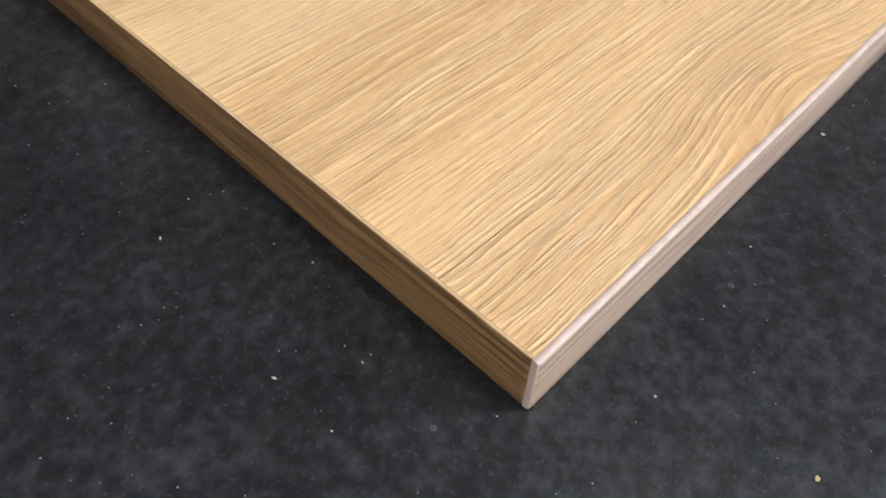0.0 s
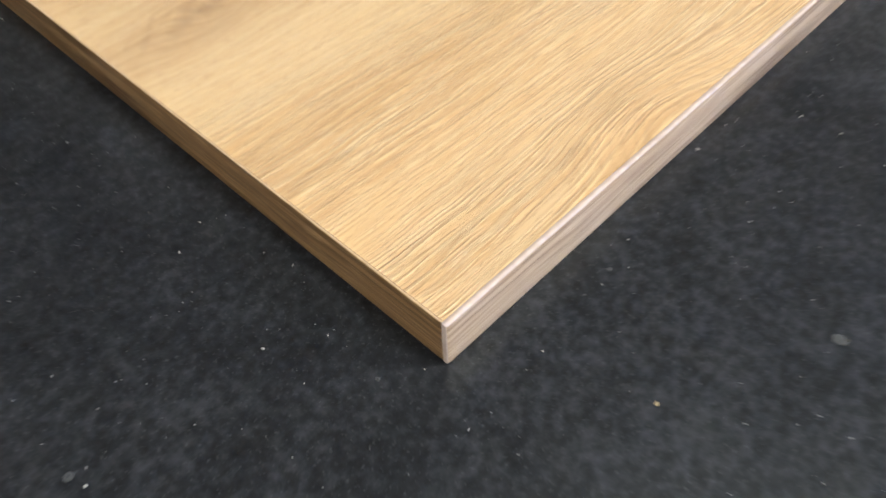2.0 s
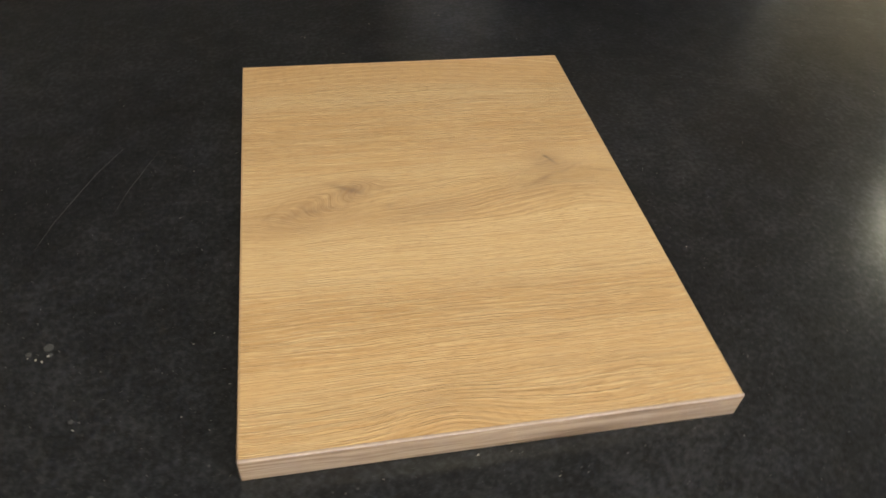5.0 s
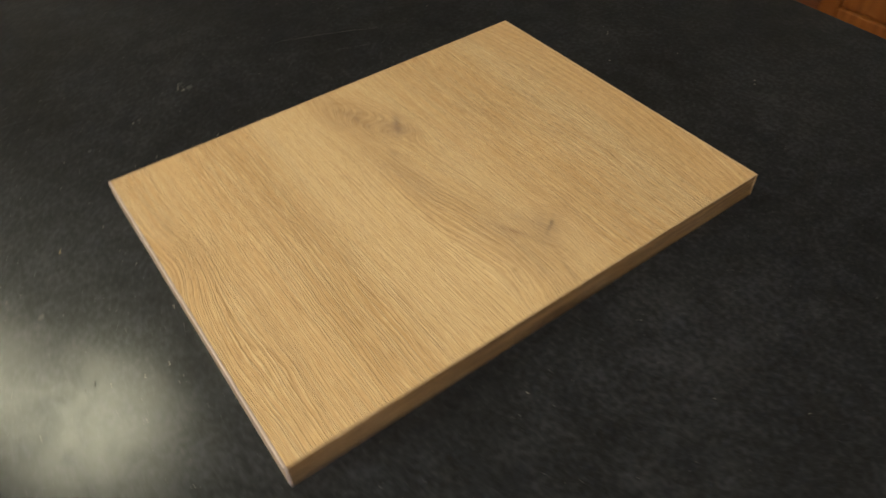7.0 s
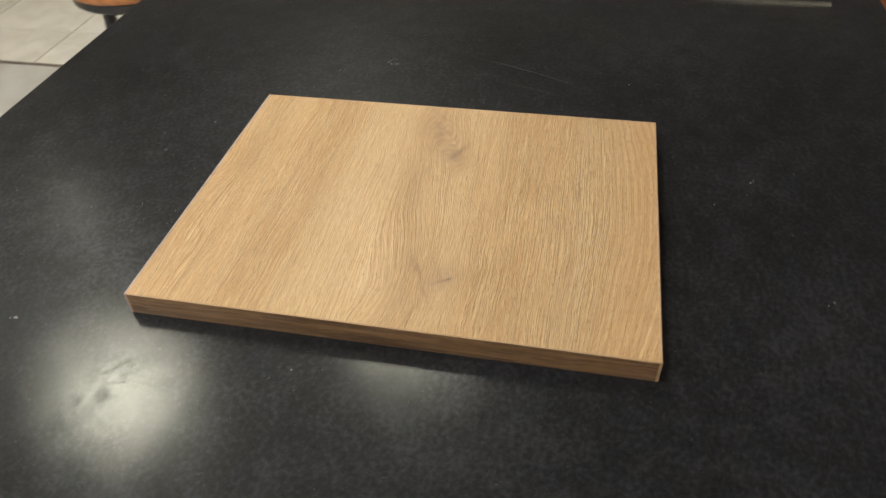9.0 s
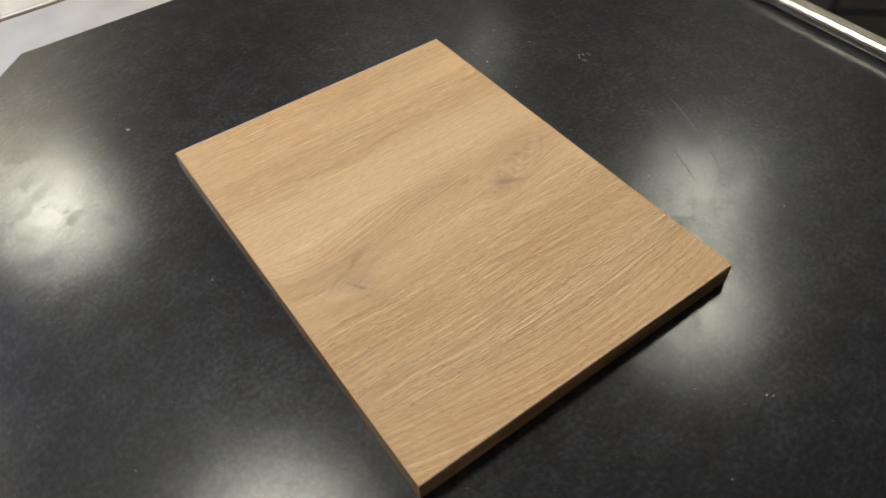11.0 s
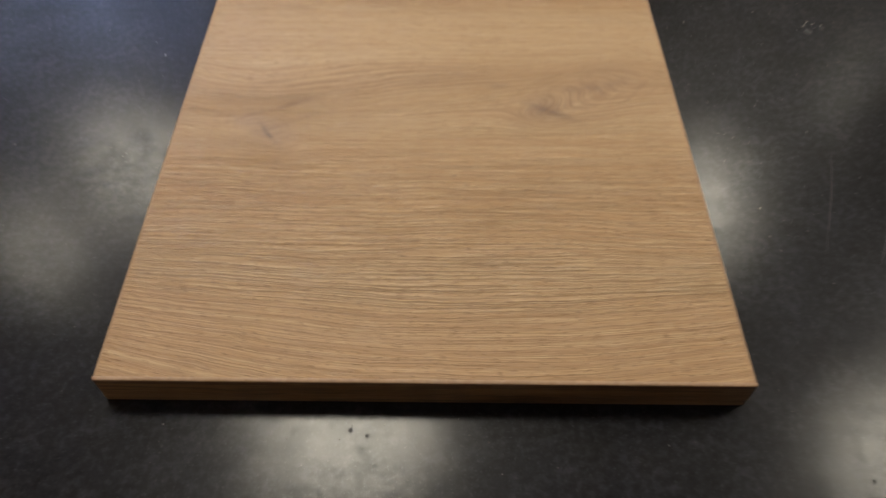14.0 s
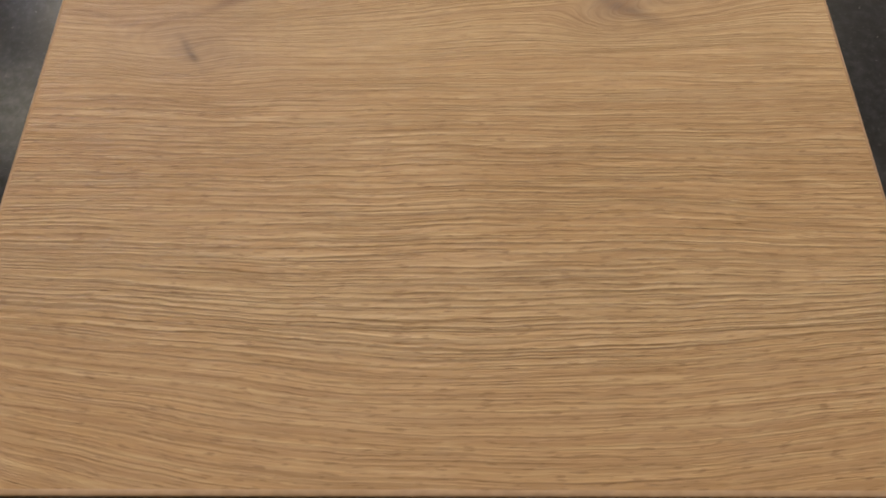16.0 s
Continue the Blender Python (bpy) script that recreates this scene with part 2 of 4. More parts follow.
    # pale crescents in the first knot, dark strokes and small pin knots
    for cx, cy, sx, sy, lean, f, c in ((0.062, 0.212, 0.016, 0.0028, 0.9, 0.50, (0.56, 0.395, 0.225)), (0.036, 0.201, 0.013, 0.0026, 1.0, 0.40, (0.56, 0.39, 0.222)),
                                       (0.021, 0.196, 0.011, 0.0022, 1.1, 0.55, (0.30, 0.185, 0.100)), (0.050, 0.196, 0.014, 0.0036, 0.25, 0.75, (0.21, 0.130, 0.085)),
                                       (0.079, 0.2185, 0.0125, 0.0030, -0.5, 0.80, (0.17, 0.105, 0.070)), (0.108, 0.196, 0.006, 0.0028, 0.0, 0.55, (0.26, 0.160, 0.092)),
                                       (0.236, 0.216, 0.011, 0.0022, 0.45, 0.75, (0.22, 0.115, 0.065)), (0.258, 0.225, 0.012, 0.0016, 0.55, 0.45, (0.26, 0.150, 0.080)),
                                       (0.285, 0.221, 0.013, 0.0016, -0.30, 0.50, (0.27, 0.160, 0.085)), (0.034, 0.071, 0.0024, 0.0015, 0.0, 0.60, (0.28, 0.165, 0.088)),
                                       (0.109, 0.150, 0.0060, 0.0026, 0.4, 0.45, (0.31, 0.195, 0.110)), (0.228, 0.228, 0.0090, 0.0030, 0.3, 0.55, (0.27, 0.170, 0.100))):
        g, _ = bell(cx, cy, sx, sy, lean)
        col = k.mix(k.m("MULTIPLY", k.m("MULTIPLY", g, f), k.span(jit, 0.32, 0.58, 0.35, 1.0)), col, c)
    crack, _ = bell(0.2455, 0.2400, 0.0045, 0.0026, -1.3)
    col = k.mix(k.m("MULTIPLY", crack, k.span(jit, 0.38, 0.56, 0.25, 0.85)), col, (0.085, 0.058, 0.045))
    # highlight along the grooves, put into the colour
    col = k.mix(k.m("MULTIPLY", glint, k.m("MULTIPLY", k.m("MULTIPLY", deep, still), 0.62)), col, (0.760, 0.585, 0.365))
    col = k.mix(k.m("MULTIPLY", ring, k.span(jit, 0.3, 0.65, 0.20, 0.55)), col, (0.290, 0.168, 0.083))
    col = k.mix(k.m("MULTIPLY", stripe, k.span(jit, 0.3, 0.65, 0.26, 0.46)), col, (0.350, 0.205, 0.100))
    col = k.mix(k.m("MULTIPLY", arcs, k.span(jit, 0.3, 0.65, 0.22, 0.60)), col, (0.280, 0.158, 0.076))
    col = k.mix(k.m("MULTIPLY", pore, k.span(flow, 0.24, 0.29, 0.34, 0.62)), col, (0.225, 0.120, 0.050))
    col = k.mix(k.m("MULTIPLY", groove2, k.m("MULTIPLY", deep, 0.26)), col, (0.275, 0.148, 0.064))
    col = k.mix(k.m("MULTIPLY", groove, k.m("MULTIPLY", deep, 0.50)), col, (0.240, 0.130, 0.060))
    high = k.m("SUBTRACT", k.m("MULTIPLY", line, 0.4), k.m("MULTIPLY", k.m("ADD", groove, k.m("MULTIPLY", groove2, 0.5)), deep))
    high = k.m("ADD", high, k.m("MULTIPLY", k.m("MULTIPLY", glint, deep), 0.5))
    return k.done(col, k.span(line, 0.3, 0.7, 0.42, 0.54), bump=high, dist=0.00050, strength=0.80, spec=0.42)


def oak_band(axis, lit_tone):
    """Printed edge band, the grain along its length; light or shade is painted into its tone."""
    k = Nodes("oak_edge_band")
    _, x, y, z = k.coords()
    along = x if axis == "x" else y
    wav = k.noise(k.vec(k.m("MULTIPLY", along, 9.0), k.m("MULTIPLY", z, 20.0), 2.0), 1.0, 2.0)
    zz = k.m("ADD", z, k.m("MULTIPLY", k.m("SUBTRACT", wav, 0.5), 0.012))
    line = k.noise(k.vec(k.m("MULTIPLY", along, 7.0), k.m("MULTIPLY", zz, 330.0), 1.0), 1.0, 3.0, 0.6)
    fine = k.noise(k.vec(k.m("MULTIPLY", along, 60.0), k.m("MULTIPLY", zz, 1300.0), 4.0), 1.0, 2.0, 0.5)
    # one print in two tones: pale as lit, dark as shaded
    if lit_tone:
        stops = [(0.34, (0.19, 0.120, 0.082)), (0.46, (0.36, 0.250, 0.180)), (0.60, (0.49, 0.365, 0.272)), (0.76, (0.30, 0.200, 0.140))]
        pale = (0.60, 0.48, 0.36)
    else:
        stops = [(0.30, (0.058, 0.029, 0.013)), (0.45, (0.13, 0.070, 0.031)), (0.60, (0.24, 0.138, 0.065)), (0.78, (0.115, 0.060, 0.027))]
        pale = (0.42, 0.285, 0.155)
    col = k.ramp(line, stops)
    col = k.mix(k.span(fine, 0.5, 0.7, 0.0, 0.45), col, pale)
    return k.done(col, 0.42, bump=fine, dist=0.0003, strength=0.5)


def band_edge(name, a, b):
    k = Nodes(name)
    v, x, y, z = k.coords()
    n = k.noise(v, 260.0, 3.0)
    return k.done(k.ramp(n, [(0.3, a), (0.7, b)]), 0.62, spec=0.3)


def worktop():
    k = Nodes("charcoal_laminate")
    v, x, y, z = k.coords()
    cloud = k.noise(v, 6.0, 3.0, 0.5)
    mott = k.noise(v, 40.0, 4.0, 0.55)
    blot = k.noise(v, 95.0, 3.0, 0.6, 0.8)
    speck = k.noise(v, 240.0, 3.0, 0.6)
    grit = k.noise(v, 700.0, 2.0, 0.6)
    mix = k.m("ADD", k.m("MULTIPLY", cloud, 0.22), k.m("ADD", k.m("MULTIPLY", mott, 0.28), k.m("MULTIPLY", speck, 0.50)))
    col = k.ramp(mix, [(0.36, (0.0056, 0.0058, 0.0071)), (0.50, (0.0124, 0.0128, 0.0157)), (0.64, (0.0285, 0.0295, 0.0360))])
    col = k.mix(k.span(blot, 0.54, 0.74, 0.0, 0.35), col, (0.0300, 0.0325, 0.0385))
    rough = k.m("ADD", k.span(cloud, 0.3, 0.7, 0.172, 0.192), k.span(mott, 0.35, 0.65, 0.0, 0.014))
    col = k.mix(k.span(grit, 0.58, 0.74, 0.0, 0.40), col, (0.062, 0.066, 0.073))
    k.done(col, rough)
    # a soft satin sheen with short tails over the dark body
    t = k.t
    body = t.nodes.new("ShaderNodeBsdfDiffuse")
    k.put(body.inputs["Color"], col)
    sheen = t.nodes.new("ShaderNodeBsdfAnisotropic")
    sheen.distribution = "BECKMANN"
    blotch = k.m("ADD", k.m("MULTIPLY", k.noise(v, 26.0, 5.0, 0.66, 0.7), 0.40), k.m("MULTIPLY", k.noise(v, 115.0, 3.0, 0.6, 0.5), 0.30))
    wear = k.m("ADD", blotch, k.m("ADD", k.m("MULTIPLY", speck, 0.18), k.m("MULTIPLY", grit, 0.12)))
    shine = k.ramp(wear, [(0.40, (0.40, 0.42, 0.41)), (0.50, (0.84, 0.86, 0.84)), (0.58, (1.0, 1.0, 0.98))])
    pit = k.m("MULTIPLY", k.span(k.voronoi(v, 130.0), 0.16, 0.07), k.span(mott, 0.50, 0.58))
    k.put(sheen.inputs["Color"], k.mix(pit, shine, (0.08, 0.08, 0.08)))
    k.put(sheen.inputs["Roughness"], rough)
    haze = t.nodes.new("ShaderNodeBsdfAnisotropic")
    haze.distribution = "BECKMANN"
    haze.inputs["Color"].default_value = (0.92, 0.94, 1.0, 1)
    haze.inputs["Roughness"].default_value = 0.35
    gloss = t.nodes.new("ShaderNodeMixShader")
    gloss.inputs[0].default_value = 0.30
    t.links.new(sheen.outputs[0], gloss.inputs[1])
    t.links.new(haze.outputs[0], gloss.inputs[2])
    fres = t.nodes.new("ShaderNodeFresnel")
    fres.inputs["IOR"].default_value = 1.41
    bump = t.nodes.new("ShaderNodeBump")
    bump.inputs["Strength"].default_value, bump.inputs["Distance"].default_value = 0.75, 0.00009
    k.put(bump.inputs["Height"], k.m("SUBTRACT", k.m("ADD", k.m("MULTIPLY", speck, 0.7), k.m("MULTIPLY", grit, 0.3)), k.m("MULTIPLY", pit, 1.5)))
    t.links.new(bump.outputs[0], sheen.inputs["Normal"])
    both = t.nodes.new("ShaderNodeMixShader")
    t.links.new(fres.outputs[0], both.inputs[0])
    t.links.new(body.outputs[0], both.inputs[1])
    t.links.new(gloss.outputs[0], both.inputs[2])
    t.links.new(both.outputs[0], t.nodes["Material Output"].inputs["Surface"])
    t.nodes.remove(k.bsdf)
    return k.mat


def cherry():
    k = Nodes("stained_cherry")
    v, x, y, z = k.coords()
    g = k.noise(k.vec(k.m("MULTIPLY", x, 26.0), k.m("MULTIPLY", y, 26.0), k.m("MULTIPLY", z, 2.4)), 1.0, 4.0, 0.6, 0.7)
    f = k.noise(k.vec(k.m("MULTIPLY", x, 190.0), k.m("MULTIPLY", y, 190.0), k.m("MULTIPLY", z, 9.0)), 1.0, 2.0)
    col = k.ramp(g, [(0.3, (0.125, 0.036, 0.009)), (0.5, (0.235, 0.078, 0.018)), (0.7, (0.35, 0.130, 0.032))])
    col = k.mix(k.span(f, 0.5, 0.75, 0.0, 0.4), col, (0.11, 0.032, 0.010))
    return k.done(col, 0.46, bump=f, dist=0.0004, strength=0.3, spec=0.22)


def red_boards():
    k = Nodes("reddish_hardwood_boards")
    v, x, y, z = k.coords()
    r = k.random()
    g = k.noise(k.vec(k.m("ADD", k.m("MULTIPLY", x, 2.5), k.m("MULTIPLY", r, 40.0)), k.m("MULTIPLY", y, 60.0), k.m("MULTIPLY", r, 20.0)), 1.0, 4.0, 0.6, 0.6)
    col = k.ramp(k.m("ADD", k.m("MULTIPLY", g, 0.7), k.m("MULTIPLY", r, 0.3)), [(0.25, (0.16, 0.042, 0.013)), (0.5, (0.29, 0.088, 0.026)), (0.75, (0.42, 0.155, 0.050))])
    return k.done(col, 0.28, bump=g, dist=0.0005, strength=0.2)


def stool_wood():
    k = Nodes("honey_wood")
    v, x, y, z = k.coords()
    f = k.noise(k.vec(k.m("MULTIPLY", x, 18.0), k.m("MULTIPLY", y, 110.0), z), 1.0, 3.0, 0.6, 0.5)
    return k.done(k.ramp(f, [(0.3, (0.30, 0.105, 0.028)), (0.7, (0.50, 0.205, 0.062))]), 0.35, bump=f, dist=0.0004, strength=0.3)


def plain(name, a, b, scale, rough, metal=0.0, bump=0.3, dist=0.001):
    k = Nodes(name)
    v, *_ = k.coords()
    n = k.noise(v, scale, 4.0, 0.6)
    big = k.noise(v, scale * 0.08, 2.0)
    f = k.m("ADD", k.m("MULTIPLY", n, 0.6), k.m("MULTIPLY", big, 0.4))
    return k.done(k.ramp(f, [(0.35, a), (0.65, b)]), rough, metal, bump=n, dist=dist, strength=bump)


def tile_stone():
    k = Nodes("pale_stone_tile")
    v, *_ = k.coords()
    n = k.noise(v, 9.0, 5.0, 0.6, 0.8)
    r = k.random()
    col = k.ramp(k.m("ADD", k.m("MULTIPLY", n, 0.8), k.m("MULTIPLY", r, 0.2)), [(0.3, (0.46, 0.44, 0.41)), (0.7, (0.62, 0.60, 0.58))])
    return k.done(col, 0.3, bump=n, dist=0.001, strength=0.1)


def rug_pile():
    k = Nodes("grey_rug_pile")
    v, *_ = k.coords()
    n = k.noise(v, 420.0, 3.0)
    b = k.noise(v, 6.0, 3.0)
    col = k.ramp(k.m("ADD", k.m("MULTIPLY", n, 0.5), k.m("MULTIPLY", b, 0.5)), [(0.3, (0.30, 0.29, 0.285)), (0.7, (0.44, 0.43, 0.42))])
    return k.done(col, 0.95, bump=n, dist=0.004, strength=0.8, spec=0.1)


def steel():
    k = Nodes("brushed_steel")
    v, x, y, z = k.coords()
    n = k.noise(k.vec(k.m("MULTIPLY", x, 900.0), k.m("MULTIPLY", y, 12.0), z), 1.0, 3.0)
    return k.done(k.ramp(n, [(0.3, (0.56, 0.53, 0.48)), (0.7, (0.70, 0.67, 0.61))]), 0.24, 1.0, bump=n, dist=0.0002, strength=0.3)


def lens():
    k = Nodes("lamp_lens")
    k.bsdf.inputs["Emission Color"].default_value = (1.0, 0.88, 0.70, 1)
    k.bsdf.inputs["Emission Strength"].default_value = 6.0
    return k.done((0.8, 0.8, 0.78), 0.5)


def window_glass():
    k = Nodes("window_glass")
    k.bsdf.inputs["Transmission Weight"].default_value = 1.0
    return k.done((0.95, 0.97, 0.98), 0.02)


# front cut edge: pale band core with the window's lilac highlight painted in
OAK, BAND_X, BAND_FAR, BAND_Y, LIT_CUT = oak_face(), oak_band("x", True), oak_band("x", False), oak_band("y", False), band_edge("lit_cut_edge", (0.40, 0.310, 0.285), (0.49, 0.385, 0.358))
TAN_CUT = band_edge("tan_cut_edge", (0.36, 0.235, 0.140), (0.45, 0.305, 0.190))
TOP, CHERRY, HONEY, STEEL, LENS, GLASS = worktop(), cherry(), stool_wood(), steel(), lens(), window_glass()
TILE, RUG, REDWOOD = tile_stone(), rug_pile(), red_boards()
WALL = plain("cream_wall_paint", (0.47, 0.41, 0.31), (0.53, 0.465, 0.355), 60.0, 0.7, bump=0.1)
# lighter wall colour in place of the stronger light on the pier
PIER_LIT = plain("lit_wall_paint", (0.76, 0.72, 0.67), (0.82, 0.78, 0.73), 60.0, 0.7, bump=0.1)
WHITE = plain("white_trim_paint", (0.76, 0.76, 0.76), (0.82, 0.82, 0.82), 60.0, 0.4, bump=0.05)
CEIL = plain("ceiling_paint", (0.52, 0.50, 0.47), (0.58, 0.56, 0.53), 90.0, 0.85, bump=0.2)
GROUT = plain("grout", (0.28, 0.27, 0.25), (0.36, 0.35, 0.33), 120.0, 0.9)
BLACKGLASS = plain("black_ceramic_glass", (0.006, 0.006, 0.007), (0.010, 0.010, 0.011), 30.0, 0.08, bump=0.02)
IRON = plain("black_cast_iron", (0.010, 0.010, 0.011), (0.022, 0.022, 0.023), 300.0, 0.5, bump=0.4)
BLACKMETAL = plain("black_metal", (0.010, 0.010, 0.010), (0.018, 0.018, 0.018), 120.0, 0.4)
RUGEDGE = plain("dark_rug_binding", (0.075, 0.060, 0.050), (0.12, 0.10, 0.085), 260.0, 0.9)
CRUMB_PALE = plain("pale_crumb", (0.26, 0.25, 0.23), (0.46, 0.44, 0.41), 900.0, 0.8)
CRUMB_TAN = plain("tan_crumb", (0.20, 0.15, 0.07), (0.36, 0.29, 0.15), 900.0, 0.8)
CRUMB_DARK = plain("dark_crumb", (0.010, 0.009, 0.008), (0.030, 0.026, 0.020), 900.0, 0.8)
DUST = plain("dust", (0.10, 0.10, 0.105), (0.26, 0.26, 0.26), 900.0, 0.9)
RESIDUE = plain("dried_spot", (0.023, 0.024, 0.027), (0.042, 0.043, 0.048), 500.0, 0.75)
SCRATCH = plain("scuffed_laminate", (0.0155, 0.0157, 0.0185), (0.0230, 0.0232, 0.0260), 700.0, 0.34)


# ---- mesh helpers ----
def part(name, bm, material, parent=None, label=""):
    me = bpy.data.meshes.new(name)
    bm.to_mesh(me)
    bm.free()
    for mt in (material if isinstance(material, (list, tuple)) else [material]):
        me.materials.append(mt)
    ob = new(name, me)
    if parent is not None:
        ob.parent = parent
    if label:
        ob["label"] = label
    return ob


def thing(name, label, category, at=(0, 0, 0), turn=0.0, group="", kind=""):
    e = new(name)
    e.location, e.rotation_euler = at, (0, 0, turn)
    return tagged(e, label, category, group, kind)


def box(bm, lo, hi, bevel=0.0, seg=2):
    c = [(a + b) / 2 for a, b in zip(lo, hi)]
    s = [b - a for a, b in zip(lo, hi)]
    r = bmesh.ops.create_cube(bm, size=1.0, matrix=Matrix.LocRotScale(c, None, s))
    if bevel:
        es = list({e for v in r["verts"] for e in v.link_edges})
        bmesh.ops.bevel(bm, geom=es, offset=bevel, segments=seg, affect="EDGES", profile=0.5)
    return bm


def new_box(lo, hi, bevel=0.0, seg=2):
    return box(bmesh.new(), lo, hi, bevel, seg)


def prism(points, z0, z1, bevel=0.0, seg=3):
    bm = bmesh.new()
    low = [bm.verts.new((x, y, z0)) for x, y in points]
    top = [bm.verts.new((x, y, z1)) for x, y in points]
    bm.faces.new(low[::-1])
    bm.faces.new(top)
    n = len(points)
    for i in range(n):
        bm.faces.new((low[i], low[(i + 1) % n], top[(i + 1) % n], top[i]))
    if bevel:
        es = [e for e in bm.edges if abs(e.verts[0].co.z - e.verts[1].co.z) < 1e-6]
        bmesh.ops.bevel(bm, geom=es, offset=bevel, segments=seg, affect="EDGES", profile=0.5)
    return bm


def rod(bm, a, b, r0, r1=None, n=16):
    a, b = Vector(a), Vector(b)
    m = Matrix.Translation((a + b) / 2) @ (b - a).to_track_quat("Z", "Y").to_matrix().to_4x4()
    bmesh.ops.create_cone(bm, cap_ends=True, segments=n, radius1=r0, radius2=r0 if r1 is None else r1, depth=(b - a).length, matrix=m)
    return bm


def lathe(profile, n=40):
    bm = bmesh.new()
    rings = [[bm.verts.new((r * math.cos(2 * math.pi * i / n), r * math.sin(2 * math.pi * i / n), z)) for i in range(n)] for r, z in profile]
    for a, b in zip(rings, rings[1:]):
        for i in range(n):
            bm.faces.new((a[i], a[(i + 1) % n], b[(i + 1) % n], b[i]))
    return bm


def smooth(ob):
    for p in ob.data.polygons:
        p.use_smooth = True
    return ob


# ---- room ----
X0, X1, Y0, Y1 = -3.7, 3.05, -2.78, 3.25
WT = 0.12


def wall(name, lo, hi, mat=None):
    return tagged(part(name, new_box(lo, hi), mat or WALL), "cream painted plaster wall of the kitchen", "wall", kind="structure")


tagged(part("floor", new_box((X0 - 0.1, -3.0, FLOOR_Z - 0.08), (X1 + 0.1, Y1 + 1.6, FLOOR_Z - 0.006)), GROUT), "grey grout bed under the floor tiles", "floor", kind="structure")
BAY_X, BAY_Y, BAY_Z = 0.95, -2.90, 2.45
for n, lo, hi in (("ceiling", (X0 - 0.1, -1.75, CEIL_Z), (X1 + 0.1, Y1 + 1.6, CEIL_Z + 0.1)),
                  ("ceiling", (X0 - 0.1, Y0 - 0.1, CEIL_Z), (BAY_X, -1.7505, CEIL_Z + 0.1)),
                  ("ceiling_bay", (BAY_X, BAY_Y - 0.1, BAY_Z), (X1 + 0.1, -1.65, BAY_Z + 0.1))):
    tagged(part(n, new_box(lo, hi), CEIL), "white painted ceiling with recessed lamps", "ceiling", kind="structure")
wall("wall_west", (X0 - WT, Y0, FLOOR_Z), (X0, Y1, CEIL_Z))
wall("wall_east", (X1, Y0, FLOOR_Z), (X1 + WT, Y1 + 1.5, CEIL_Z))
# south wall, and the tall bay with the glazed door
wall("wall_south", (X0, Y0 - WT, FLOOR_Z), (BAY_X, Y0, CEIL_Z))
wall("wall_bay", (BAY_X - WT, Y0 - WT, CEIL_Z + 0.1005), (BAY_X, -1.75, BAY_Z))
wall("wall_bay", (BAY_X, -1.75, CEIL_Z + 0.1005), (X1, -1.65, BAY_Z))
wall("wall_bay", (X1, BAY_Y, FLOOR_Z), (X1 + WT, Y0, BAY_Z))
wall("wall_bay", (X1, Y0, CEIL_Z + 0.0005), (X1 + WT, -1.65, BAY_Z))
wall("wall_bay", (BAY_X, BAY_Y - WT, FLOOR_Z), (1.10, BAY_Y, BAY_Z))
wall("wall_bay", (3.00, BAY_Y - WT, FLOOR_Z), (X1, BAY_Y, BAY_Z))
wall("wall_bay", (1.10, BAY_Y - WT, FLOOR_Z + 3.25), (3.00, BAY_Y, BAY_Z))
# north side: wall behind the cabinets, a pier coloured as brightly lit, a dark doorway
wall("wall_north", (X0, Y1, FLOOR_Z), (0.6165, Y1 + WT, CEIL_Z))
wall("wall_pier", (0.424, 2.15, FLOOR_Z), (0.737, 2.88, CEIL_Z), PIER_LIT)
wall("wall_north", (1.83, 2.15, FLOOR_Z), (X1, 2.27, CEIL_Z))
wall("wall_north", (0.737, 2.15, FLOOR_Z + 2.05), (1.83, 2.27, CEIL_Z))
wall("wall_hall", (0.737, Y1 + 1.1, FLOOR_Z), (X1, Y1 + 1.2, CEIL_Z))
wall("wall_hall", (0.617, 2.88, FLOOR_Z), (0.737, Y1 + 1.1, CEIL_Z))

door = thing("doorway", "white painted door casing round a dark doorway", "doorway", kind="structure")
part("casing", new_box((0.641, 2.132, FLOOR_Z), (0.737, 2.1495, FLOOR_Z + 2.12), 0.004), WHITE, door)
part("casing", new_box((1.830, 2.132, FLOOR_Z), (1.915, 2.1495, FLOOR_Z + 2.12), 0.004), WHITE, door)
part("casing", new_box((0.738, 2.132, FLOOR_Z + 2.05), (1.8295, 2.1495, FLOOR_Z + 2.12), 0.004), WHITE, door)
hall_door = thing("hall_door", "black painted door standing closed behind the doorway", "door", kind="structure")
part("leaf", new_box((0.741, 2.20, FLOOR_Z + 0.004), (1.826, 2.24, FLOOR_Z + 2.045), 0.003), BLACKMETAL, hall_door)
part("panel", new_box((0.92, 2.192, FLOOR_Z + 0.2), (1.66, 2.20, FLOOR_Z + 0.95), 0.004), BLACKMETAL, hall_door)

glazed = thing("window_1", "tall white framed glass door and light to bright daylight", "glass door", kind="structure")
WT0, WT1 = FLOOR_Z, FLOOR_Z + 3.25
for lo, hi in (((1.10, WT0), (1.16, WT1)), ((2.94, WT0), (3.00, WT1)), ((2.02, WT0 + 0.06), (2.08, WT1 - 0.06)),
               ((1.1605, WT1 - 0.06), (2.9395, WT1)), ((1.1605, FLOOR_Z + 2.10), (2.0195, FLOOR_Z + 2.16)), ((2.0805, FLOOR_Z + 2.10), (2.9395, FLOOR_Z + 2.16))):
    part("window_frame", new_box((lo[0], BAY_Y - 0.10, lo[1]), (hi[0], BAY_Y - 0.03, hi[1]), 0.004), WHITE, glazed)
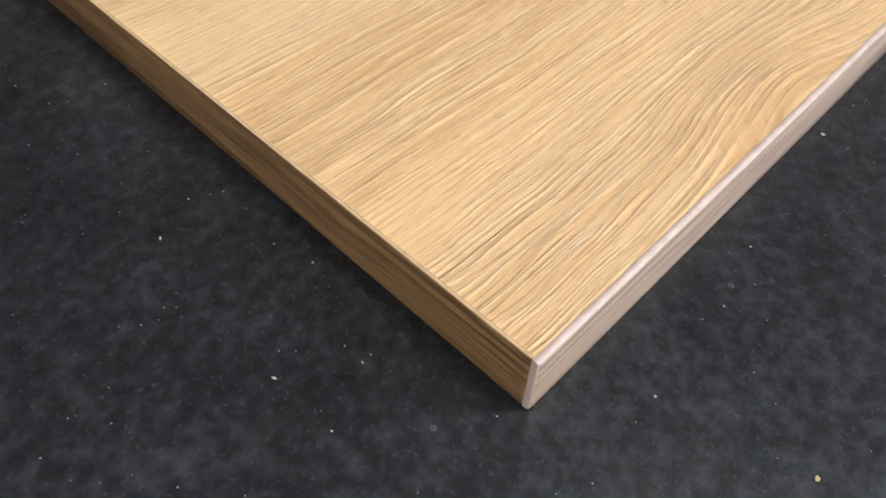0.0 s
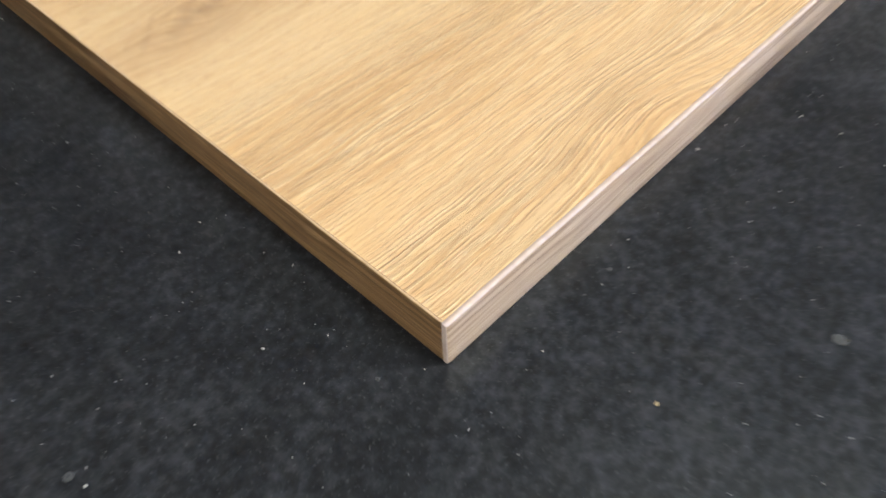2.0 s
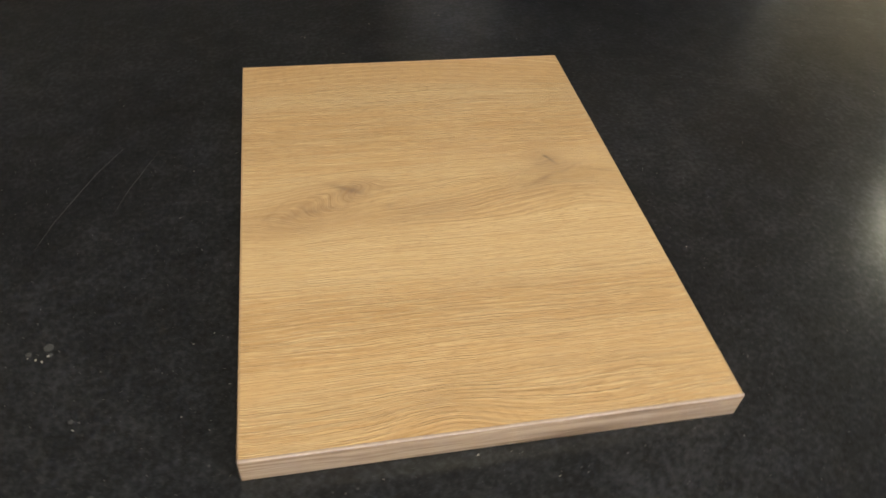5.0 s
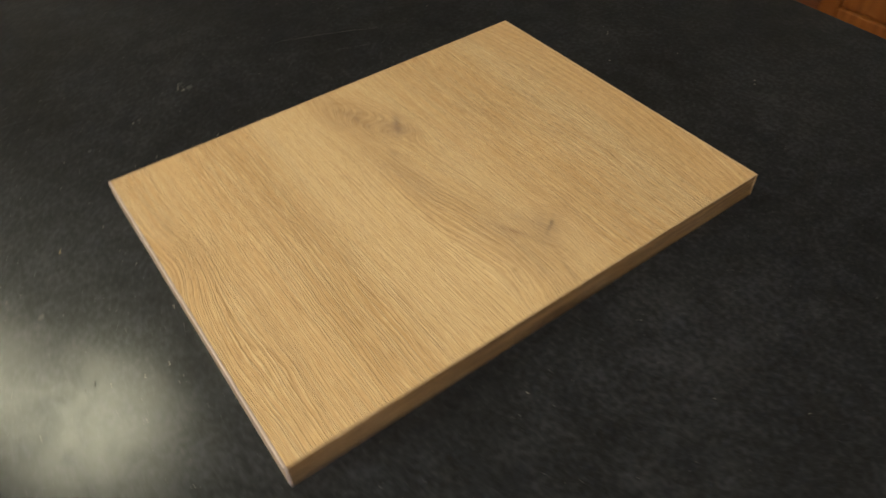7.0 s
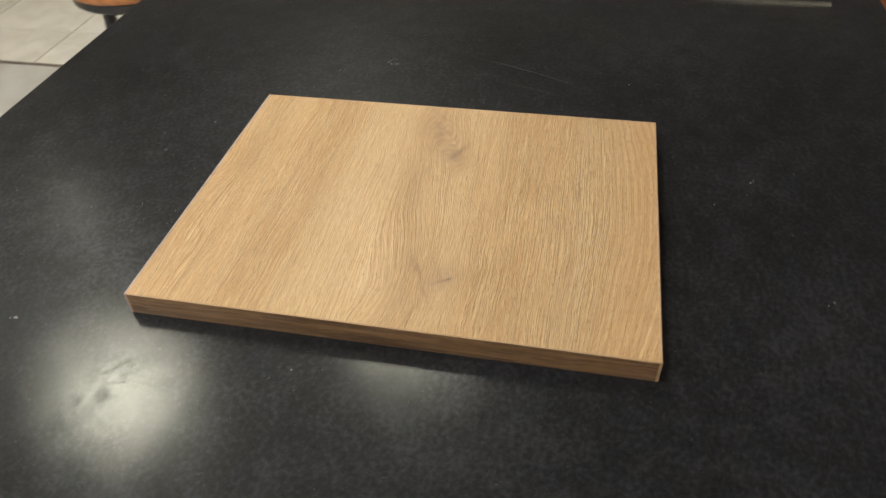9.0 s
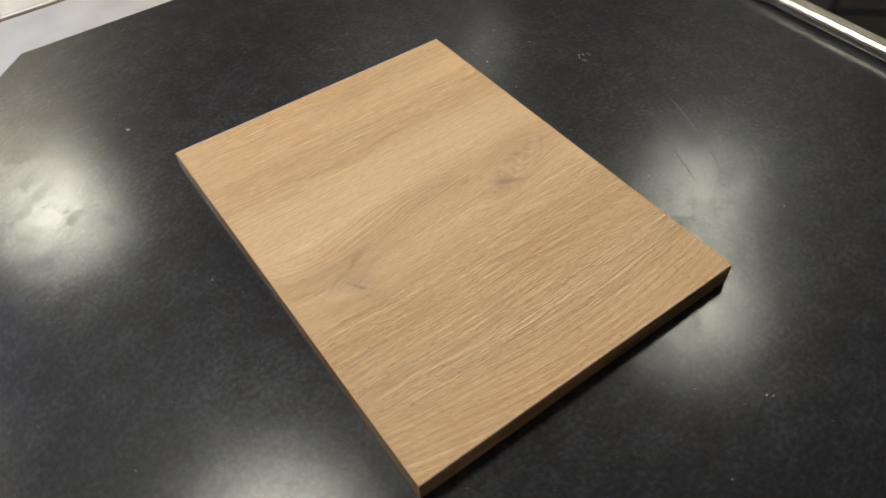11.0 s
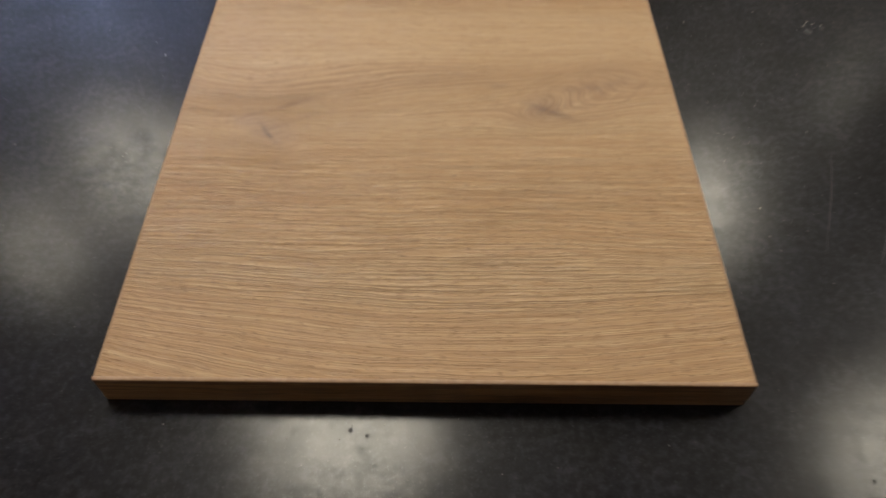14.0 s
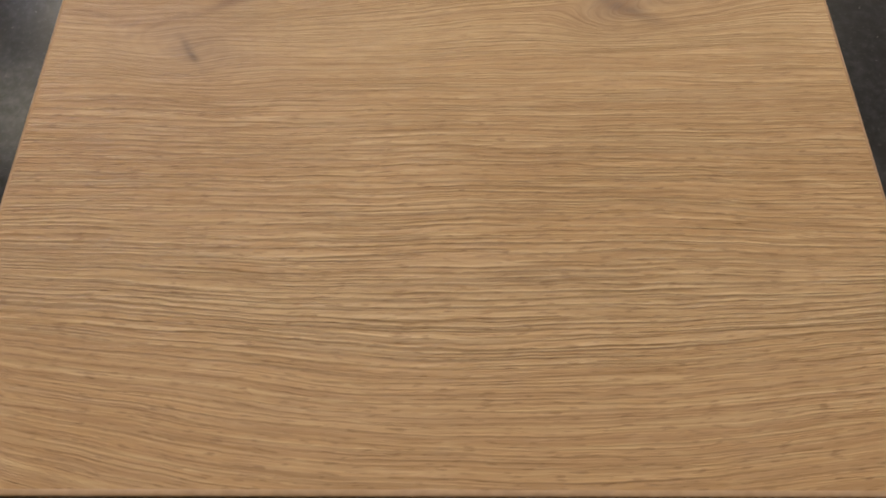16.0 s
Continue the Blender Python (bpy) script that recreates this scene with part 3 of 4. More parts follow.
part("window_sill", new_box((1.1605, BAY_Y - 0.10, FLOOR_Z), (2.9395, BAY_Y - 0.03, FLOOR_Z + 0.06), 0.004), WHITE, glazed)
for a, b in ((1.16, 2.02), (2.08, 2.94)):
    for z0, z1 in ((FLOOR_Z + 0.06, FLOOR_Z + 2.10), (FLOOR_Z + 2.16, WT1 - 0.06)):
        p = part("pane", new_box((a, BAY_Y - 0.072, z0), (b, BAY_Y - 0.064, z1)), GLASS, glazed)
        p.visible_shadow = False
tagged(part("ground", new_box((-60, -120, FLOOR_Z - 0.25), (60, BAY_Y - WT - 0.02, FLOOR_Z - 0.12)), GROUT), "pale paving outside the glass door", "ground", kind="structure")

for lx, ly, lz, _, size in LAMPS:
    w, hung = size / 0.204, lz < CEIL_Z
    if hung:
        d = thing("pendant_light", "round flat pendant light hanging on a thin cord", "pendant light", at=(lx, ly, lz))
        part("cord", rod(bmesh.new(), (0, 0, 0.02), (0, 0, CEIL_Z - lz), 0.003, n=8), WHITE, d)
        part("housing", lathe([(w * 0.118, 0.0), (w * 0.118, 0.014), (0.012, 0.022), (0.0005, 0.022)]), WHITE, d)
    else:
        d = thing("recessed_light", "round recessed ceiling light with a white trim ring", "ceiling light", at=(lx, ly, lz), group="recessed ceiling lights")
    part("trim_ring", lathe([(w * q, h) for q, h in ((0.102, -0.0005), (0.120, -0.0005), (0.118, -0.006), (0.104, -0.008), (0.102, -0.0005))]), WHITE, d)
    part("lens", lathe([(w * q, h) for q, h in ((0.0005, -0.004), (0.102, -0.004), (0.102, -0.0015), (0.0005, -0.0015))]), LENS, d)

# ---- worktop ----
OUTLINE = [(-3.0, -0.30), (0.372, -0.30), (1.362, 0.69), (-3.0, 0.69)]
counter = thing("worktop", "charcoal mottled laminate kitchen worktop with a clipped corner", "countertop")
part("laminate_top", prism(OUTLINE, -0.012, 0.0, 0.003, 3), TOP, counter)
part("core", prism([(-2.998, -0.298), (0.371, -0.298), (1.357, 0.688), (-2.998, 0.688)], -0.04, -0.0122), TOP, counter, "dark worktop core")


# ---- base cabinets ----
def cabinet(x0, x1, yf, yb, z0, z1, facing, label, drawers=1, turn=0.0):
    """A framed base cabinet unit with a drawer over a raised-panel door; facing -1 looks to -y, +1 to +y."""
    c = thing("base_cabinet", label, "cabinet", at=((x0 + x1) / 2, yf, z0), turn=turn if facing < 0 else math.pi, group="base cabinets")
    w, dp, h = (x1 - x0) / 2 - 0.0015, abs(yb - yf), z1 - z0
    part("body", new_box((-w, 0.022, 0.10), (w, dp, h), 0.001), CHERRY, c)
    part("toe_kick", new_box((-w, 0.075, 0.0), (w, 0.095, 0.0995), 0.001), BLACKMETAL, c)
    top = h - 0.012
    for _ in range(drawers):
        dr = part("drawer_front", new_box((-w + 0.012, 0.0, top - 0.15), (w - 0.012, 0.0215, top), 0.006, 3), CHERRY, c)
        bm = bmesh.new()
        rod(bm, (0, -0.022, top - 0.075), (0, 0.0, top - 0.075), 0.010, 0.006)
        bmesh.ops.create_uvsphere(bm, u_segments=14, v_segments=8, radius=0.014, matrix=Matrix.Translation((0, -0.026, top - 0.075)))
        part("knob", bm, CHERRY, dr)
        top -= 0.165
    bm = bmesh.new()
    z_lo = 0.112
    for lo, hi in (((-w + 0.012, 0.0, z_lo), (-w + 0.072, 0.0215, top)), ((w - 0.072, 0.0, z_lo), (w - 0.012, 0.0215, top)),
                   ((-w + 0.0725, 0.0005, top - 0.06), (w - 0.0725, 0.0213, top)), ((-w + 0.0725, 0.0005, z_lo), (w - 0.0725, 0.0213, z_lo + 0.06))):
        box(bm, lo, hi, 0.005, 3)
    dd = part("door", bm, CHERRY, c)
    part("raised_panel", new_box((-w + 0.073, 0.006, z_lo + 0.061), (w - 0.073, 0.021, top - 0.061), 0.012, 3), CHERRY, dd)
    return c


EDGES = [0.419, -0.044, -0.56]
for i, (hi, lo) in enumerate(zip(EDGES, EDGES[1:])):
    cabinet(lo, hi, 2.15, 2.758, FLOOR_Z, -0.04, -1, "reddish cherry base cabinet with raised panels", drawers=0 if i == 0 else 2)
for cx, cy in ((-2.0375, 1.8925), (-1.5120, 2.4180)):
    cabinet(cx - 0.37, cx + 0.37, cy, cy + 0.50, FLOOR_Z, -0.04, -1, "reddish cherry cabinet of a row set at an angle", drawers=0, turn=math.pi / 4)
angled = prism([(-2.325, 1.605), (-1.235, 2.695), (-1.585, 3.045), (-2.675, 1.955)], -0.0395, 0.0, 0.004, 3)
tagged(part("angled_worktop", angled, TOP), "charcoal laminate worktop on the angled cherry cabinets", "countertop")
tagged(part("back_worktop", new_box((-0.58, 2.125, -0.0395), (0.424, 2.758, 0.0), 0.004, 3), TOP), "charcoal laminate worktop along the kitchen wall", "countertop")
# units under the worktop the camera goes round
for i in range(5):
    a = -2.9 + 0.6 * i
    cabinet(a, a + 0.6, 0.64, 0.02, FLOOR_Z, -0.0405, 1, "cherry base cabinet under the charcoal worktop")


# ---- cooktop ----
def cooktop():
    c = thing("cooktop", "black gas cooktop with a brushed steel front rim", "cooktop", at=(-0.36, 0.125, 0.0))
    part("base_tray", new_box((-0.756, 0.004, 0.0005), (-0.004, 0.506, 0.006), 0.002), BLACKGLASS, c)
    bm = bmesh.new()
    for lo, hi in (((-0.022, 0.0, 0.0005), (0.0, 0.51, 0.014)), ((-0.76, 0.0, 0.0005), (-0.738, 0.51, 0.014)),
                   ((-0.7375, 0.0, 0.0005), (-0.0225, 0.016, 0.014)), ((-0.7375, 0.494, 0.0005), (-0.0225, 0.51, 0.014))):
        box(bm, lo, hi, 0.004, 3)
    part("steel_rim", bm, STEEL, c, "brushed steel rim")
    for bx, by, r in ((-0.17, 0.14, 0.05), (-0.17, 0.38, 0.04), (-0.58, 0.14, 0.04), (-0.58, 0.38, 0.05)):
        b = part("burner", lathe([(r + 0.02, 0.006), (r + 0.018, 0.014), (r, 0.016), (r - 0.002, 0.026), (0.001, 0.028)], 28), IRON, c)
        g = bmesh.new()
        for k in range(4):
            an = math.pi / 4 + k * math.pi / 2
            cx, sn = math.cos(an), math.sin(an)
            rod(g, (bx + cx * 0.025, by + sn * 0.025, 0.041), (bx + cx * 0.105, by + sn * 0.105, 0.041), 0.005, n=8)
            rod(g, (bx + cx * 0.105, by + sn * 0.105, 0.0062), (bx + cx * 0.105, by + sn * 0.105, 0.045), 0.0055, n=8)
        part("pan_support", g, IRON, c)
        b.location = (bx, by, 0)
    for k in range(4):
        kn = part("knob", lathe([(0.018, 0.006), (0.018, 0.022), (0.015, 0.026), (0.001, 0.026)], 24), BLACKMETAL, c)
        kn.location = (-0.27 - 0.07 * k, 0.05, 0)
    return c


cooktop()


# ---- bar stool ----
def stool(at, turn):
    s = thing("bar_stool", "round honey wood stool with slatted seat and black metal legs", "stool", at=at, turn=turn)
    H = 0.55
    seat = smooth(part("seat_rim", lathe([(0.132, H - 0.034), (0.158, H - 0.034), (0.165, H - 0.028), (0.168, H - 0.016), (0.165, H - 0.004), (0.158, H), (0.136, H), (0.132, H - 0.006), (0.132, H - 0.034)], 64), HONEY, s))
    for k in range(5):
        x = -0.108 + 0.054 * k
        l = math.sqrt(0.134 ** 2 - x * x)
        part("slat", new_box((x - 0.0195, -l, H - 0.020), (x + 0.0195, l, H - 0.001), 0.004), HONEY, seat)
    part("seat_plate", lathe([(0.0005, H - 0.064), (0.150, H - 0.064), (0.158, H - 0.056), (0.158, H - 0.0345), (0.0005, H - 0.0345)], 48), BLACKMETAL, s)
    for k in range(4):
        an = math.pi / 4 + k * math.pi / 2
        cx, sn = math.cos(an), math.sin(an)
        part("leg", rod(bmesh.new(), (cx * 0.115, sn * 0.115, H - 0.064), (cx * 0.17, sn * 0.17, 0.0), 0.015), BLACKMETAL, s)
    ring = bmesh.new()
    pts = [(0.156 * math.cos(2 * math.pi * i / 32), 0.156 * math.sin(2 * math.pi * i / 32), 0.20) for i in range(32)]
    for a, b in zip(pts, pts[1:] + pts[:1]):
        rod(ring, a, b, 0.008, n=8)
    part("foot_ring", ring, BLACKMETAL, s)
    s.scale = (1.13, 1.13, 1.0)
    return s


stool((-1.251, -1.011, FLOOR_Z), -0.96)

# ---- rug on the floor ----
rug = thing("rug", "flat grey pile rug with a dark bound edge on pale tiles", "rug")
corner = [(1.02, -1.69), (1.68, -2.25), (-1.60, -2.25), (-1.60, -1.30), (0.56, -1.30)]
part("woven_field", prism(corner, FLOOR_Z + 0.0005, FLOOR_Z + 0.012, 0.004), RUG, rug)
bm = bmesh.new()
for p, q in zip(corner, corner[1:] + corner[:1]):
    u = (Vector(q) - Vector(p)).normalized()
    n = Vector((-u.y, u.x)) * -0.016
    a, b = Vector(p), Vector(q)
    a2, b2 = a + n, b + n
    low = [bm.verts.new((*v, FLOOR_Z + 0.0005)) for v in (a, b, b2, a2)]
    top = [bm.verts.new((*v, FLOOR_Z + 0.015)) for v in (a, b, b2, a2)]
    bm.faces.new(low)
    bm.faces.new(top[::-1])
    for i in range(4):
        bm.faces.new((low[i], top[i], top[(i + 1) % 4], low[(i + 1) % 4]))
bmesh.ops.recalc_face_normals(bm, faces=bm.faces)
part("binding", bm, RUGEDGE, rug, "dark brown bound edge")

# ---- the board ----
BW, BL, BT = 0.300, 0.3996, 0.0200
TH_X, TH_Y = 0.0020, 0.0010


def band_mesh(axis, length):
    """An edge band: outer face at 0, body inwards, its long edges and ends rounded. Slot 0 print, slot 1 cut edge."""
    bm = bmesh.new()
    th, r = (TH_X, 0.0007) if axis == "x" else (TH_Y, 0.0004)
    prof = [(th, 0.0)]
    for i in range(5):
        a = math.pi / 2 * i / 4
        prof.append((r - r * math.sin(a), r - r * math.cos(a)))
    for i in range(5):
        a = math.pi / 2 * i / 4
        prof.append((r - r * math.cos(a), BT - r + r * math.sin(a)))
    prof.append((th, BT))
    n = len(prof)
    cuts = [0.0, 0.0003, 0.0014, length - 0.0014, length - 0.0003, length]
    inset = [0.0005, 0.00015, 0.0, 0.0, 0.00015, 0.0005]
    rings = []
    for s, d in zip(cuts, inset):
        rings.append([bm.verts.new((s, min(o + d, th), z) if axis == "x" else (min(o + d, th), s, z)) for o, z in prof])
    for k, (a, b) in enumerate(zip(rings, rings[1:])):
        for i in range(n):
            j = (i + 1) % n
            f = bm.faces.new((a[i], a[j], b[j], b[i]))
            f.material_index = 0 if (axis == "y" or k in (1, 2, 3)) and i < (6 if axis == "x" else 8) else 1
            f.smooth = True
    for ring in (rings[0], rings[-1]):
        bm.faces.new(ring).material_index = 1
    bmesh.ops.recalc_face_normals(bm, faces=bm.faces)
    return bm


board = thing("oak_board", "light oak decor panel with thin cream-edged banding, lying flat", "board")
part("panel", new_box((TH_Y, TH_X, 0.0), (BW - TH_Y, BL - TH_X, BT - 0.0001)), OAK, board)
# front band takes the lit tone, the other three the shaded tone
part("edge_band", band_mesh("x", BW), [BAND_X, LIT_CUT], board)
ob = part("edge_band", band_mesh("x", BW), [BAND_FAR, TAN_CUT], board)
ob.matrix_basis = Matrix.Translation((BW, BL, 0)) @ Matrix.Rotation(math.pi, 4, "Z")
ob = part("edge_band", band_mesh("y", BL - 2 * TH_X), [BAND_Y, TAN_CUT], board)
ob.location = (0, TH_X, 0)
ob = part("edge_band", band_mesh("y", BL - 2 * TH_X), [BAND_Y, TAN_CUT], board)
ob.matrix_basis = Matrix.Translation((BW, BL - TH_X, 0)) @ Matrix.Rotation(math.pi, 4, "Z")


# ---- crumbs, spots and scratches on the worktop ----
def crumb(x, y, size, mat, label, long=1.0, turn=0.0):
    bm = bmesh.new()
    bmesh.ops.create_icosphere(bm, subdivisions=1, radius=size / 2)
    rnd = random.Random(int((x * 7919 + y * 104729) * 1000))
    for v in bm.verts:
        v.co *= rnd.uniform(0.75, 1.2)
        v.co.x *= long
        v.co.z *= 0.55
    lo = min(v.co.z for v in bm.verts)
    for v in bm.verts:
        v.co.z -= lo
    ob = part("crumb", bm, mat)
    ob.location, ob.rotation_euler = (x, y, 0.0002), (0, 0, turn)
    return tagged(ob, label, "crumb", group="crumbs on the worktop")


PALE, TAN, DARK = "tiny pale crumb lying on the charcoal worktop", "small tan wood crumb on the charcoal worktop", "tiny dark crumb lying on the charcoal worktop"
crumb(0.0310, -0.0530, 0.00163, CRUMB_TAN, TAN, 1.0, 1.8)
crumb(0.0230, -0.0180, 0.00074, CRUMB_PALE, PALE, 1.0, 1.1)
crumb(-0.0350, 0.0460, 0.00074, CRUMB_PALE, PALE, 1.8, 1.9)
crumb(-0.0340, 0.0270, 0.00052, CRUMB_PALE, PALE, 1.0, 1.8)
crumb(-0.0310, 0.1000, 0.00067, CRUMB_PALE, PALE, 1.8, 0.8)
crumb(0.0780, -0.0110, 0.00067, CRUMB_PALE, PALE, 1.0, 0.6)
crumb(0.1340, -0.0040, 0.00089, CRUMB_PALE, PALE, 1.8, 1.6)
crumb(-0.0180, 0.0350, 0.00044, CRUMB_PALE, PALE, 1.8, 1.2)
crumb(-0.0180, 0.1070, 0.00059, CRUMB_PALE, PALE, 1.0, 0.7)
crumb(-0.0060, 0.0040, 0.00052, CRUMB_PALE, PALE, 1.0, 2.6)
crumb(0.0560, -0.0160, 0.00044, CRUMB_PALE, PALE, 1.8, 2.2)
crumb(0.3210, -0.0880, 0.00189, CRUMB_PALE, "white sliver of chipped board on the charcoal worktop", 2.6, 1.9)
crumb(0.1840, -0.1060, 0.00089, CRUMB_PALE, PALE, 1.0, 0.5)
crumb(0.0140, -0.0840, 0.00052, CRUMB_PALE, PALE, 1.0, 0.9)
crumb(-0.0580, -0.0130, 0.00067, CRUMB_PALE, PALE, 1.0, 2.5)
crumb(-0.0770, -0.0200, 0.00067, CRUMB_PALE, PALE, 1.3, 1.4)
crumb(0.1780, -0.0240, 0.00067, CRUMB_PALE, PALE, 1.8, 2.1)
crumb(0.1780, -0.0400, 0.00067, CRUMB_PALE, PALE, 1.8, 1.2)
crumb(0.1720, -0.0600, 0.00059, CRUMB_PALE, PALE, 1.8, 2.9)
crumb(-0.0400, 0.2770, 0.00074, CRUMB_PALE, PALE, 1.0, 2.6)
crumb(0.0560, 0.4880, 0.00089, CRUMB_PALE, PALE, 1.0, 0.1)
crumb(-0.0470, 0.2230, 0.00059, CRUMB_PALE, PALE, 1.8, 0.7)
crumb(-0.0070, 0.2980, 0.00074, CRUMB_PALE, PALE, 1.8, 2.3)
crumb(0.1640, -0.0680, 0.00119, CRUMB_DARK, DARK, 1.3, 1.3)
crumb(0.1910, -0.0220, 0.00067, CRUMB_DARK, DARK, 1.8, 1.7)
crumb(0.0590, 0.4850, 0.00104, CRUMB_PALE, PALE, 1.8, 1.8)
crumb(0.2070, 0.5250, 0.00096, CRUMB_PALE, PALE, 1.3, 2.0)
crumb(0.4440, 0.2680, 0.00089, CRUMB_PALE, PALE, 1.0, 2.6)
crumb(0.3330, 0.1450, 0.00104, CRUMB_PALE, PALE, 1.0, 2.1)
crumb(0.1280, 0.5110, 0.00089, CRUMB_PALE, PALE, 1.3, 2.9)
crumb(0.2030, 0.5300, 0.00104, CRUMB_PALE, PALE, 1.0, 2.1)
crumb(0.3790, 0.4830, 0.00089, CRUMB_PALE, PALE, 1.0, 1.9)
crumb(-0.1250, 0.1000, 0.00119, CRUMB_PALE, PALE, 1.3, 0.9)
crumb(-0.0950, 0.0460, 0.00104, CRUMB_PALE, PALE, 1.0, 1.4)
crumb(0.1830, -0.1020, 0.00089, CRUMB_DARK, DARK, 1.8, 0.3)
crumb(0.4450, 0.0610, 0.00096, CRUMB_DARK, DARK, 1.0, 1.2)
crumb(0.2580, -0.1850, 0.00111, CRUMB_DARK, DARK, 1.0, 0.1)
crumb(0.0880, -0.0830, 0.00104, CRUMB_DARK, DARK, 1.8, 2.3)
crumb(-0.1210, 0.0980, 0.00133, CRUMB_PALE, PALE, 1.0, 0.1)
crumb(-0.1300, 0.1020, 0.00104, CRUMB_PALE, PALE, 1.0, 1.1)
crumb(-0.0280, 0.1250, 0.00089, CRUMB_DARK, DARK, 1.3, 1.7)
crumb(0.1660, -0.0740, 0.00111, CRUMB_DARK, DARK, 1.3, 1.5)
crumb(0.4140, 0.2110, 0.00096, CRUMB_DARK, DARK, 1.0, 0.9)
crumb(0.1210, 0.4190, 0.00119, CRUMB_DARK, DARK, 1.0, 0.3)
crumb(0.1890, 0.4180, 0.00074, CRUMB_DARK, DARK, 1.0, 2.8)
crumb(0.2130, 0.4180, 0.00067, CRUMB_DARK, DARK, 1.8, 0.9)
crumb(-0.0100, 0.3140, 0.00111, CRUMB_DARK, DARK, 1.3, 0.5)
crumb(-0.0220, 0.3140, 0.00074, CRUMB_DARK, DARK, 1.0, 2.9)
crumb(-0.0780, 0.2130, 0.00067, CRUMB_DARK, DARK, 1.3, 0.9)
crumb(-0.0420, 0.3480, 0.00067, CRUMB_DARK, DARK, 1.0, 2.7)
crumb(-0.1180, 0.1020, 0.00119, CRUMB_PALE, PALE, 1.8, 1.1)
crumb(-0.1050, 0.3760, 0.00081, CRUMB_PALE, PALE, 1.8, 1.9)
crumb(0.3600, 0.4330, 0.00089, CRUMB_DARK, DARK, 1.0, 1.9)
crumb(0.1930, 0.4130, 0.00052, CRUMB_DARK, DARK, 1.3, 1.3)
crumb(0.1840, 0.4110, 0.00052, CRUMB_DARK, DARK, 1.0, 2.8)
crumb(0.1690, 0.4110, 0.00059, CRUMB_DARK, DARK, 1.8, 2.9)
crumb(0.0960, 0.4510, 0.00089, CRUMB_PALE, PALE, 1.3, 1.6)
crumb(0.3220, -0.0920, 0.00089, CRUMB_PALE, PALE, 1.0, 2.4)

rng = random.Random(5)
verts, faces = [], []
for _ in range(2600):
    near = rng.random() < 0.6
    x, y = (rng.uniform(-0.25, 0.35), rng.uniform(-0.28, 0.35)) if near else (rng.uniform(-0.34, 0.7), rng.uniform(-0.28, 0.66))
    if (-0.004 < x < BW + 0.004 and -0.004 < y < BL + 0.004) or x - y > 0.655:
        continue
    s = rng.choice((0.00010, 0.00013, 0.00016, 0.00020, 0.00028))
    a = rng.uniform(0, 6.28)
    l = rng.choice((1, 1, 1.4, 2.2))
    b = len(verts)
    for dx, dy in ((-l, 0), (0, -1), (l, 0), (0, 1)):
        verts.append((x + s * (dx * math.cos(a) - dy * math.sin(a)), y + s * (dx * math.sin(a) + dy * math.cos(a)), 0.0002))
    verts.append((x, y, 0.0002 + s * 0.8))
    faces += [(b, b + 1, b + 4), (b + 1, b + 2, b + 4), (b + 2, b + 3, b + 4), (b + 3, b, b + 4)]
me = bpy.data.meshes.new("dust")
me.from_pydata(verts, [], faces)
me.materials.append(DUST)
tagged(new("dust", me), "fine grey dust specks scattered over the charcoal worktop", "dust", kind="stuff")


def ribbon(points, width):
    bm = bmesh.new()
    pts = [Vector((*p, 0.0002)) for p in points]
    rows = []
    for i, p in enumerate(pts):
        u = (pts[min(i + 1, len(pts) - 1)] - pts[max(i - 1, 0)]).normalized()
        n = Vector((-u.y, u.x, 0)) * width * (0.5 if 0 < i < len(pts) - 1 else 0.1)
        rows.append([bm.verts.new(p + n), bm.verts.new(p + Vector((0, 0, 0.00008))), bm.verts.new(p - n)])
    for a, b in zip(rows, rows[1:]):
        bm.faces.new((a[0], a[1], b[1], b[0]))
        bm.faces.new((a[1], a[2], b[2], b[1]))
    bmesh.ops.recalc_face_normals(bm, faces=bm.faces)
    return bm


tagged(part("scratch", ribbon([(-0.1450, 0.1980), (-0.1370, 0.2260), (-0.1260, 0.2540), (-0.1150, 0.2810), (-0.1030, 0.3040), (-0.0960, 0.3160)], 0.0006), SCRATCH), "thin curved pale scratch in the charcoal worktop", "scratch", kind="structure")
tagged(part("scratch", ribbon([(-0.0960, 0.2320), (-0.0870, 0.2610), (-0.0790, 0.2820), (-0.0680, 0.3100)], 0.0004), SCRATCH), "thin curved pale scratch in the charcoal worktop", "scratch", kind="structure")
tagged(part("scratch", ribbon([(-0.0370, 0.3790), (-0.0360, 0.3620)], 0.0004), SCRATCH), "thin curved pale scratch in the charcoal worktop", "scratch", kind="structure")
sp = tagged(part("dried_spot", lathe([(0.0030, 0.0), (0.0025, 0.00025), (0.0002, 0.0003)], 14), RESIDUE), "small dull dried spot on the charcoal worktop", "spot")
sp.location = (-0.1190, 0.1090, 0.0002)
sp = tagged(part("dried_spot", lathe([(0.0018, 0.0), (0.0015, 0.00025), (0.0002, 0.0003)], 14), RESIDUE), "small dull dried spot on the charcoal worktop", "spot")
sp.location = (-0.1300, 0.1050, 0.0002)
sp = tagged(part("dried_spot", lathe([(0.0015, 0.0), (0.0013, 0.00025), (0.0002, 0.0003)], 14), RESIDUE), "small dull dried spot on the charcoal worktop", "spot")
sp.location = (-0.1170, 0.1030, 0.0002)
sp = tagged(part("dried_spot", lathe([(0.0008, 0.0), (0.0007, 0.00025), (0.0002, 0.0003)], 14), RESIDUE), "small dull dried spot on the charcoal worktop", "spot")
sp.location = (-0.0180, 0.0120, 0.0002)
